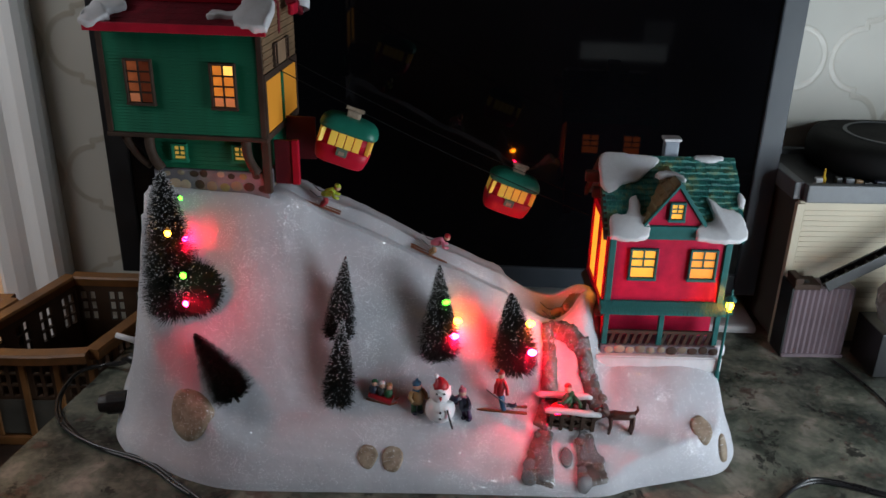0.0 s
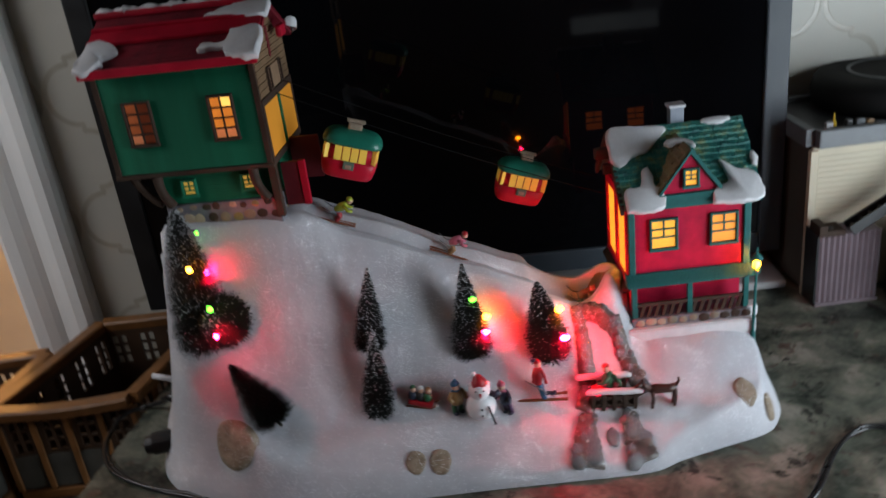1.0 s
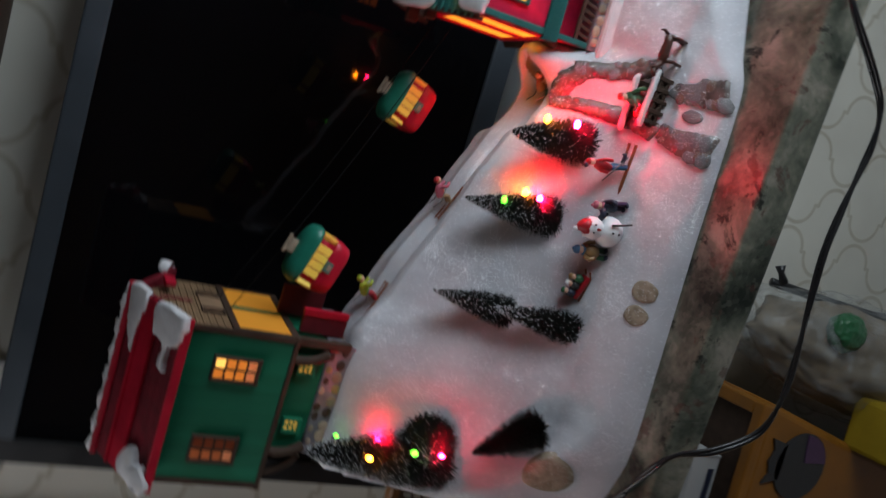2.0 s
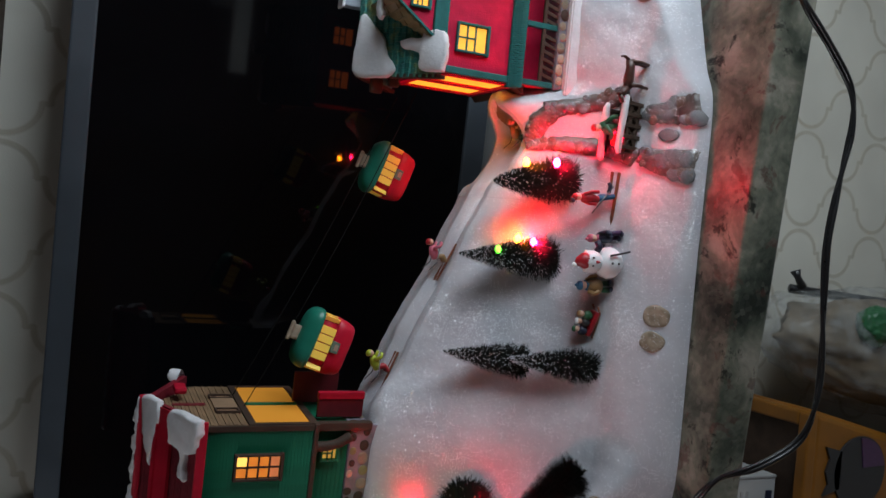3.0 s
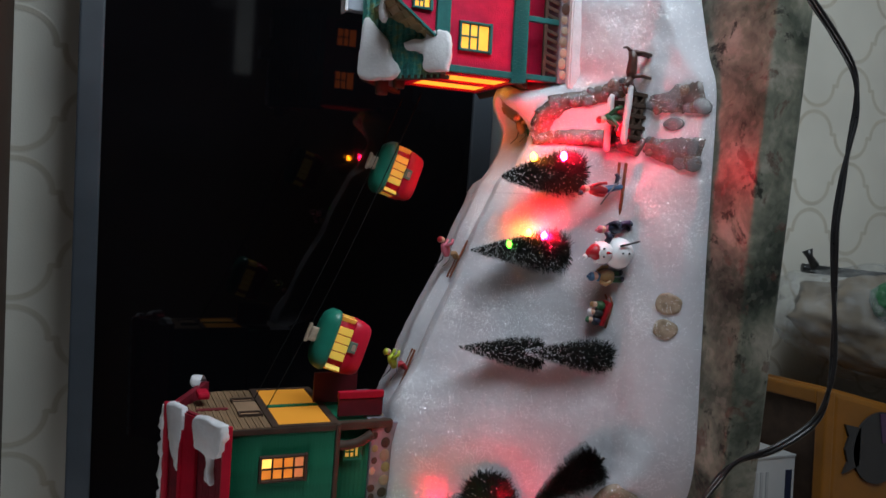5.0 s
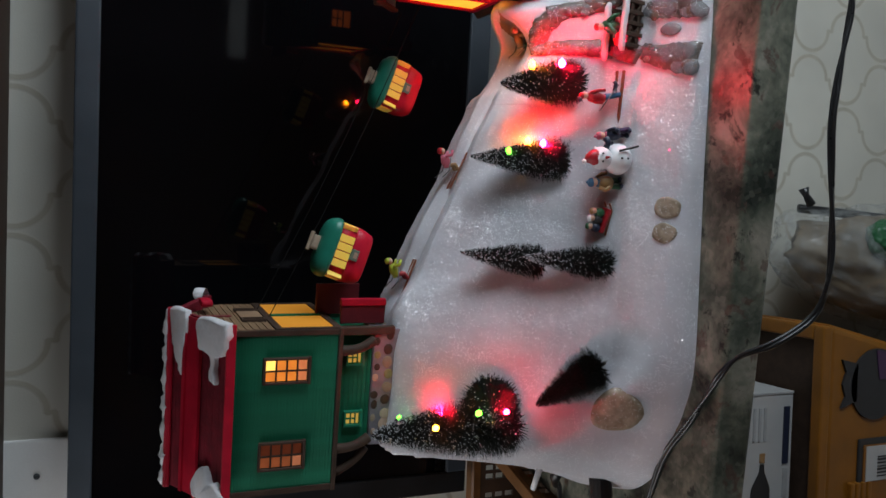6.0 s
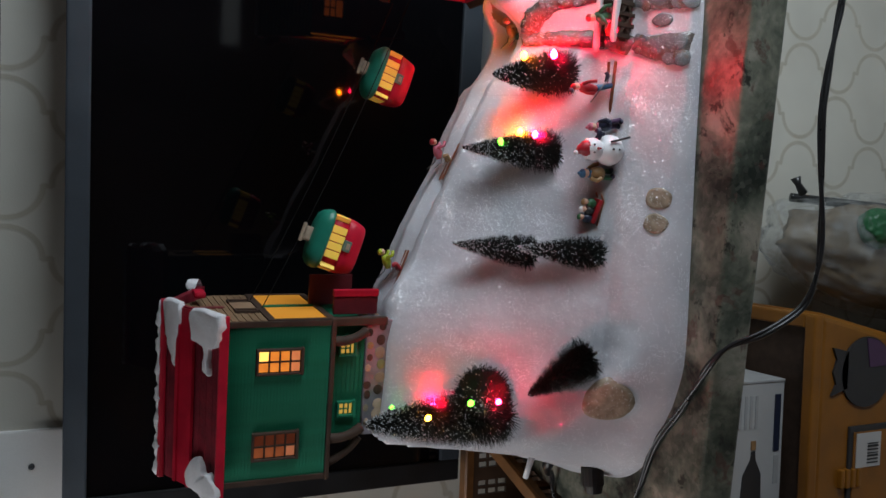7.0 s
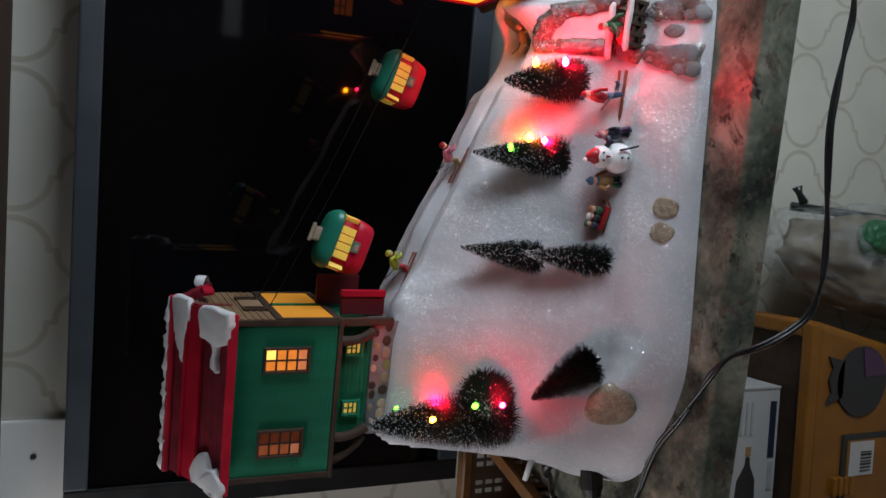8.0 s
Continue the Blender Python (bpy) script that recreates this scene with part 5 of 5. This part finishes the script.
def cord(name, points, label, twin=True, r=.0017):
    pts = curve_points(points, 8)
    ob = thing(name, Matrix(), label, "cable")
    for k in ((-1, 1) if twin else (0,)):
        bm = bmesh.new()
        n = len(pts)
        line = []
        for i, p in enumerate(pts):
            d = (pts[min(i + 1, n - 1)] - pts[max(i - 1, 0)]).normalized()
            s = d.cross(Vector((0, 0, 1)))
            s = s.normalized() if s.length > .01 else Vector((1, 0, 0))
            a = i * .16
            up = s.cross(d)
            line.append(p + (s * math.cos(a) + up * abs(math.sin(a)) * .6) * r * .85 * k)
        tube(bm, line, r, 7)
        part("strand", bm, CORD, ob, smooth=True)
    return ob


cord("power_cable", [(-.290, .066, .022), (-.305, .075, .012), (-.327, .085, .0030), (-.346, .072, .0025), (-.346, .030, .0025), (-.328, -.009, .0025), (-.289, -.040, .0025), (-.239, -.062, .0025), (-.205, -.090, .0028), (-.182, -.107, .0028), (-.160, -.124, .0035), (-.146, -.134, -.004), (-.134, -.150, -.022), (-.114, -.160, -.047), (-.088, -.165, -.054), (-.056, -.165, -.056), (-.016, -.165, -.053), (.024, -.165, -.051), (.056, -.165, -.055), (.082, -.165, -.060), (.110, -.166, -.064), (.135, -.166, -.060), (.160, -.165, -.039), (.185, -.163, -.014), (.225, -.150, .006), (.262, -.104, .0035), (.291, -.080, .0028), (.314, -.077, .0028), (.351, -.092, .0028), (.420, -.120, .0028)], "black twin power cord looped over the counter edge")
cord("thin_wire", [(.402, .115, .0018), (.405, .107, .0018), (.411, .082, .0018), (.416, .058, .0018), (.418, .036, .0018), (.421, .005, .0018)], "thin dark wire lying on the granite beside a shed", False, .0011)
bm = bmesh.new()
tube(bm, [(-.279, .055, .0255), (-.290, .064, .0245), (-.300, .071, .0190)], [.0055, .0052, .0030], 10)
solid("power_plug", bm, BLACK, "black plug in the ornament's side", "plug", smooth=True)
bm = bmesh.new()
tube(bm, [(-.268, -.010, .0260), (-.284, -.012, .0255)], .0098, 18)
tube(bm, [(-.284, -.012, .0255), (-.2905, -.0125, .0252)], [.0084, .0076], 18)
solid("round_switch", bm, BLACK, "round black switch on the ornament side", "switch")
bm = bmesh.new()
tube(bm, [(-.268, .030, .062), (-.288, .034, .066)], [.0030, .0024], 8)
solid("cable_stub", bm, SNOW_PAINT, "small white stub on the ornament's side", "stub", smooth=True)

# ---- beside and under the counter ----


def basket(corners, low, tall, label):
    """A slotted plastic basket over four floor corners (front left, front right, back right, back left), a little out of square."""
    ring = [Vector((x, y, 0)) for x, y in corners]
    centre = sum(ring, Vector()) / 4
    ob = thing("basket", Matrix.Translation((centre.x, centre.y, low)), label, "basket", "storage baskets")
    ring = [p - centre for p in ring]
    t = .004
    for k, cols in enumerate((4, 5, 4, 5)):
        p, q = ring[k], ring[(k + 1) % 4]
        length = (q - p).length
        place = Matrix.Translation(p) @ Matrix.Rotation(math.atan2(q.y - p.y, q.x - p.x), 4, "Z")
        bm = bmesh.new()
        box(bm, 0, length, 0, t, tall - .0190, tall - .008), box(bm, 0, length, 0, t, 0, tall - .0560)
        pitch = length / cols
        for z0, z1 in ((tall - .0300, tall - .0190), (tall - .0430, tall - .0320), (tall - .0560, tall - .0450)):
            for i in range(cols):
                for u0, u1 in ((0, .24), (.45, .55), (.76, 1)): box(bm, (i + u0) * pitch, (i + u1) * pitch, 0, t, z0, z1)
        for z in (tall - .0320, tall - .0450): box(bm, 0, length, 0, t, z, z + .002)
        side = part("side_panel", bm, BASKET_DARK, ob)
        side.matrix_local = place
        for i in range(cols + 1): part("rib", one_box(i * pitch - .003, i * pitch + .003, -.004, 0, .010, tall - .010, .0010), BASKET, side)
        part("foot_band", one_box(0, length, -.005, 0, 0, .010, .001), BASKET, side)
        # dark sheet on the solid lower panel paints the shade between the ribs
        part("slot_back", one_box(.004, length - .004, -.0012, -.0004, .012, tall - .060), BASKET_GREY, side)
        # rolled rim, sagging a little along the front
        bm = bmesh.new()
        sag = .004 if k == 0 else .001
        line = [Vector((length * i / 10, -.001, tall - .005 - sag * math.sin(math.pi * i / 10))) for i in range(11)]
        rings = [[bm.verts.new(v + Vector((0, dy, dz))) for dy, dz in ((-.0085, -.006), (.0055, -.006), (.0068, .003), (.0050, .0052), (-.0080, .0052), (-.0098, .003))] for v in line]
        for r0, r1 in zip(rings, rings[1:]):
            for i in range(6): bm.faces.new((r0[i], r0[(i + 1) % 6], r1[(i + 1) % 6], r1[i]))
        bm.faces.new(rings[0][::-1]), bm.faces.new(rings[-1])
        rim = part("rim", bm, BASKET, ob, "brown rolled rim")
        rim.matrix_local = place
    bm = bmesh.new()
    prism(bm, [(p.x, p.y) for p in ring], 0, .005, "z")
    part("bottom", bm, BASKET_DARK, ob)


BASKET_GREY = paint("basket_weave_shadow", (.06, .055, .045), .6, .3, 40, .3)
setting("low_shelf", one_box(-1.0, -.372, -.10, WALL_Y - .001, -.13, -.095, .004), BROWN, "dark wooden shelf under the baskets", "shelf")
CORNERS = ((-.478, .094), (-.341, .092), (-.294, .257), (-.423, .258))
basket(CORNERS, -.095, .112, "brown plastic basket with slotted sides and rolled rim")
basket([(x - .172, y - .058) for x, y in CORNERS], -.095, .112, "brown plastic basket with slotted sides and rolled rim")


# the beige building's left wall is coloured dark brown for its shade
SHADOW_BROWN = paint("shaded_beige_side", (.06, .05, .04), .6, .3, 30, .2)


def model_station():
    """A beige model railway building with an open, cluttered roof tray."""
    ob = thing("model_building", pose(.353, .152, 0), "beige plastic model building with open grey roof tray", "model building")
    W, D, H = .30, .125, .160
    part("front_wall", one_box(0, W, 0, .004, .004, H), BEIGE, ob)
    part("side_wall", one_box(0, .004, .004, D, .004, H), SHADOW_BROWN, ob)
    part("side_wall", one_box(W - .004, W, .004, D, .004, H), BEIGE, ob)
    part("back_wall", one_box(.004, W - .004, D - .004, D, .004, H), BEIGE, ob)
    board = mesh_of("board", one_box(.006, W, -.0008, 0, 0, .0048, .0003), BEIGE)
    for k in range(26): part("board", board, None, ob).location.z = .006 + k * .0056
    part("corner_strip", one_box(-.003, .005, -.0030, .004, .000, H - .002, .0008), BEIGE, ob)
    part("foot_peg", one_box(.005, .009, -.004, .0, .0, .006, .001), BEIGE, ob)
    for r in ((.003, W + .004, -.006, .004), (-.004, W + .004, D - .004, D + .006), (-.006, .004, .004, D - .004), (W - .004, W + .006, .004, D - .004)):
        part("roof_edge", one_box(*r, H, H + .018, .0015), GREY_PLASTIC, ob, "grey plastic parapet")
    part("roof_tray", one_box(.003, W - .003, .003, D - .003, H - .004, H + .012), BLACK, ob)


model_station()
CASE_BLACK = paint("case_black_rubber", (.005, .005, .005), .75, .2, 40, .1, spec=.25)
bm = bmesh.new()
tube(bm, [(0, 0, 0), (0, 0, .003), (0, 0, .014), (0, 0, .025), (0, 0, .030), (0, 0, .0325), (0, 0, .033)], [.078, .083, .085, .083, .079, .072, .060], 56)
reel = solid("round_case", bm, CASE_BLACK, "round black plastic case lying on the roof tray", "case", pose(.480, .240, .1722), smooth=True)
bm = bmesh.new()
for k in range(48):
    a, b = k * math.tau / 48, (k + 1) * math.tau / 48
    q = [(r * math.cos(x), r * math.sin(x), .0336) for x, r in ((a, .046), (b, .046), (b, .050), (a, .050))]
    bm.faces.new([bm.verts.new(v) for v in q])
bmesh.ops.remove_doubles(bm, verts=bm.verts, dist=.0002)
bmesh.ops.solidify(bm, geom=bm.faces[:], thickness=.0006)
p = part("ring", bm, GREY_PLASTIC, reel, "grey ring on the lid")
rng = random.Random(31)
for i, (mat, name) in enumerate(((F_RED, "red_wire"), (CARD, "white_scrap"), (F_YELLOW, "brass_pin"), (BLACK, "black_scrap"), (GREY_PLASTIC, "grey_scrap"), (F_TAN, "tan_scrap"), (BLACK, "black_scrap"), (F_NAVY, "blue_scrap"))):
    bm = bmesh.new()
    x, y = .358 + i * .010, .158 + .010 * rng.random()
    if name.endswith("wire"): tube(bm, curve_points([(x, y, .1730), (x + .010, y + .002, .176), (x + .022, y - .001, .175), (x + .034, y + .001, .1730)], 5), .0009, 6)
    elif name.endswith("pin"): tube(bm, [(x, y + .006, .172), (x, y + .006, .180), (x, y + .006, .182), (x, y + .006, .1895)], [.0030, .0028, .0012, .0008], 8)
    else: box(bm, x, x + rng.uniform(.005, .010), y, y + .006, .172, .172 + rng.uniform(.004, .012), .0012)
    solid(name, bm, mat, "small loose scrap lying in the roof tray", "scrap", group="loose bits in the roof tray")


def shed():
    ob = thing("model_shed", pose(.352, .124, 0), "mauve corrugated model shed standing on the granite", "model shed")
    bm = bmesh.new()
    n = 22
    front = [(k * .062 / n, -.0010 if k % 2 else .0006) for k in range(n + 1)]
    prism(bm, front + [(.062, .026), (0, .026)], .0005, .078, "z")
    part("body", bm, MAUVE, ob)
    part("side_plate", one_box(-.0020, .0002, .0, .027, .0005, .080, .0004), BLACK, ob)
    part("base_strip", one_box(-.001, .063, -.0022, .0, .0005, .004, .0005), MAUVE, ob)
    bm = bmesh.new()
    box(bm, -.002, .024, -.004, .018, .078, .084, .0010), box(bm, -.002, .006, -.004, .018, .084, .090, .0010)
    part("top_bracket", bm, BROWN, ob)
    bm = bmesh.new()
    tube(bm, [(.012, .004, .0835), (.012, .004, .0850)], .003, 12)
    part("bracket_hole", bm, INK, ob)


shed()


def conveyor():
    ob = thing("model_conveyor", pose(.378, .118, .084, 0, -31, 0), "black slatted model conveyor rising beside the shed", "model conveyor")
    part("side_rail", one_box(0, .130, -.006, -.004, -.004, .007, .0005), BLACK, ob)
    part("side_rail", one_box(0, .130, .006, .008, -.004, .007, .0005), BLACK, ob)
    part("belt", one_box(0, .130, -.004, .006, -.002, .0, .0003), GREY_PLASTIC, ob)
    slat = mesh_of("slat", one_box(-.0012, .0012, -.0040, .0060, .0, .004, .0003), BLACK)
    for k in range(13): part("slat", slat, None, ob).location.x = .005 + k * .010


conveyor()
bm = bmesh.new()
box(bm, .428, .500, .085, .135, .0005, .048, .001)
solid("black_box", bm, BLACK, "small black box on the granite", "box")
bm = bmesh.new()
bmesh.ops.create_icosphere(bm, subdivisions=3, radius=.032)
for v in bm.verts:
    q = v.co * 40
    v.co *= 1 + .28 * noise.noise(q) + .1 * noise.noise(q * 3)
    v.co.z = max(v.co.z * .9, -.027)
WRAP = paint("cloudy_wrap", (.30, .33, .33), .25, .3, 60, .5)
solid("crumpled_wrap", bm, WRAP, "crumpled cloudy plastic wrap beside a black box", "plastic wrap", pose(.455, .090, .0755))

# things stored under the counter
CASE = thing("tool_case", pose(-.165, .150, FLOOR_Z), "yellow plastic tool case with dark badge and label", "tool case")
TOP = .475


def case_parts():
    W, D = .46, .135
    bm = bmesh.new()
    prism(bm, [(-W, 0), (-.115, 0), (0, TOP), (-W, TOP)], 0, D, "y")
    bmesh.ops.bevel(bm, geom=bm.edges[:], offset=.010, segments=3, affect="EDGES", profile=.5)
    part("body", bm, YELLOW_CASE, CASE)
    for r in ((-W + .004, -.004, -.002, .014), (-W + .004, -.004, D - .012, D - .002), (-.022, -.004, .014, D - .012), (-W + .004, -W + .02, .014, D - .012)): part("top_rim", one_box(*r, TOP - .004, TOP + .012, .003), YELLOW_CASE, CASE)
    # brown stands for the shade in the case's recessed top
    part("top_panel", one_box(-W + .021, -.023, .015, D - .013, TOP - .004, TOP + .003), BROWN, CASE, "recessed top coloured brown for its shade")
    bm = bmesh.new()
    tube(bm, [(-.080, .002, TOP - .085), (-.080, -.003, TOP - .085)], .046, 40)
    part("badge", bm, INK, CASE, "dark round badge")
    bm = bmesh.new()
    prism(bm, [(-.100, TOP - .050), (-.052, TOP - .050), (-.046, TOP - .022), (-.062, TOP - .030), (-.078, TOP - .024), (-.094, TOP - .030), (-.108, TOP - .022)], -.003, .001, "y")
    part("badge_tail", bm, INK, CASE)
    bm = bmesh.new()
    prism(bm, [(-.080 + .044 * math.cos(a), TOP - .085 + .044 * math.sin(a)) for a in [math.radians(-80 + 14 * k) for k in range(7)]] + [(-.074, TOP - .089)], -.0042, -.0028, "y")
    part("badge_inlay", bm, F_PURPLE, CASE)
    part("label_frame", one_box(-.30, -.150, -.003, .001, TOP - .22, TOP - .058, .002), INK, CASE)
    part("label", one_box(-.29, -.158, -.0042, -.0028, TOP - .21, TOP - .066), YELLOW_CASE, CASE)
    part("label_sticker", one_box(-.205, -.160, -.0054, -.0041, TOP - .115, TOP - .070), CARD, CASE, "pale printed sticker")
    for k in range(7): part("sticker_bar", one_box(-.200 + k * .0042, -.1985 + k * .0042 + (k % 3) * .0006, -.0060, -.0053, TOP - .110, TOP - .090), INK, CASE)
    for k in range(4): part("ridge", one_box(-.230, -.205, -.007, .002, TOP - .050 - k * .010, TOP - .043 - k * .010, .002), YELLOW_CASE, CASE)


case_parts()


def printed_box():
    ob = thing("white_box", pose(-.258, .190, FLOOR_Z + TOP + .013), "white printed cardboard box upside down on the case", "box")
    W, D, H = .21, .08, .150
    bm = bmesh.new()
    box(bm, -W, 0, 0, D, 0, H, .0015)
    part("carton", bm, CARD, ob)
    # brand strip along one edge, as a plain bar
    part("print_bar", one_box(-.092, -.018, -.0012, .0005, .006, .016), F_NAVY, ob)
    part("print_bar", one_box(-.135, -.098, -.0012, .0005, .006, .014), GREY_PALE, ob)
    for k in range(5): part("print_line", one_box(-.060, -.018, -.0012, .0005, .045 + k * .009, .049 + k * .009), GREY_PALE, ob)
    # the tool's picture: nozzle, neck and grip
    bm = bmesh.new()
    prism(bm, [(-.165, .070), (-.165, .034), (-.120, .036), (-.100, .046), (-.090, .047), (-.090, .053), (-.100, .054), (-.120, .066)], -.0014, .0005, "y")
    part("printed_tool", bm, INK, ob)
    part("printed_tip", one_box(-.088, -.076, -.0014, .0005, .046, .054), F_TAN, ob)
    part("flap_edge", one_box(-.002, .0012, -.001, D, 0, H, .0005), GREY_PALE, ob)


GREY_PALE = paint("pale_grey_print", (.38, .38, .38), .6, .1, 60, .05)
printed_box()


def cloth_bag():
    bag = thing("cloth_bag", pose(-.105, .205, FLOOR_Z + .262, 0, 8, 0), "clear plastic bag stuffed with folded cream cloth", "bag")

    def lump(sx, sy, sz, wild, detail, at=(0, 0, 0)):
        bm = bmesh.new()
        bmesh.ops.create_icosphere(bm, subdivisions=5, radius=1)
        for v in bm.verts:
            p = v.co.copy()
            q = p + Vector(at) * 9
            w = 1 + wild * noise.noise(q * 2.2) + wild * .6 * noise.noise(q * 5.5) + detail * abs(noise.noise(q * 13))
            v.co = Vector(at) + Vector((p.x * sx * w, p.y * sy * w, p.z * sz * w))
            v.co.z = max(v.co.z, -.262)
        return bm
    part("folded_cloth", lump(.070, .062, .235, .12, .03, (0, 0, -.010)), CLOTH, bag, "cream folded cloth", smooth=True)
    part("green_print", lump(.026, .020, .030, .1, .02, (.030, -.052, .120)), F_GREEN, bag, "green patch", smooth=True)
    part("film", lump(.082, .074, .258, .12, .07), FILM, bag, "clear wrinkled film", smooth=True)
    bm = bmesh.new()
    tube(bm, [(.060, -.010, .215), (.070, -.010, .226), (.078, -.008, .230)], [.006, .004, .007], 9)
    part("knot", bm, BLACK, bag, "dark tied end", smooth=True)


def film_material():
    s = Shader("clear_film")
    s.put("Base Color", (.38, .40, .40))
    s.put("Roughness", .18)
    s.put("Alpha", s.ramp(s.noise(30, 4, .7), (.45, (.12, .12, .12)), (.75, (.55, .55, .55))))
    s.bump(s.noise(45, 5, .7), .6, .006)
    return s.m


CLOTH = paint("cream_cloth", (.17, .13, .085), .8, .35, 18, .5)
FILM = film_material()
cloth_bag()
bm = bmesh.new()
tube(bm, curve_points([(-.020, .235, -.455), (-.022, .225, -.480), (-.026, .215, -.54), (-.030, .205, -.62), (-.030, .215, -.72), (-.030, .23, FLOOR_Z + .002)], 6), .006, 8)
solid("black_strap", bm, BLACK, "black strap hanging beside the plastic bag", "strap", smooth=True)
bm = bmesh.new()
box(bm, -.395, -.277, WALL_Y - .006, WALL_Y - .0005, .425, .545, .002)
plate = solid("switch_plate", bm, WHITE_TRIM, "pale wall plate with one screw", "wall plate")
bm = bmesh.new()
tube(bm, [(-.313, WALL_Y - .0075, .468), (-.313, WALL_Y - .0055, .468)], .0030, 12)
part("screw", bm, GREY_PLASTIC, plate)
part("slot", one_box(-.3135, -.3125, WALL_Y - .0082, WALL_Y - .0074, .4655, .4705), INK, plate)
bm = bmesh.new()
box(bm, -.215, -.140, .090, .165, FLOOR_Z + .0005, -.600, .006)
solid("yellow_box", bm, paint("olive_yellow_plastic", (.30, .20, .010), .5, .2, 20, .2), "dull yellow plastic box standing on the floor", "box")
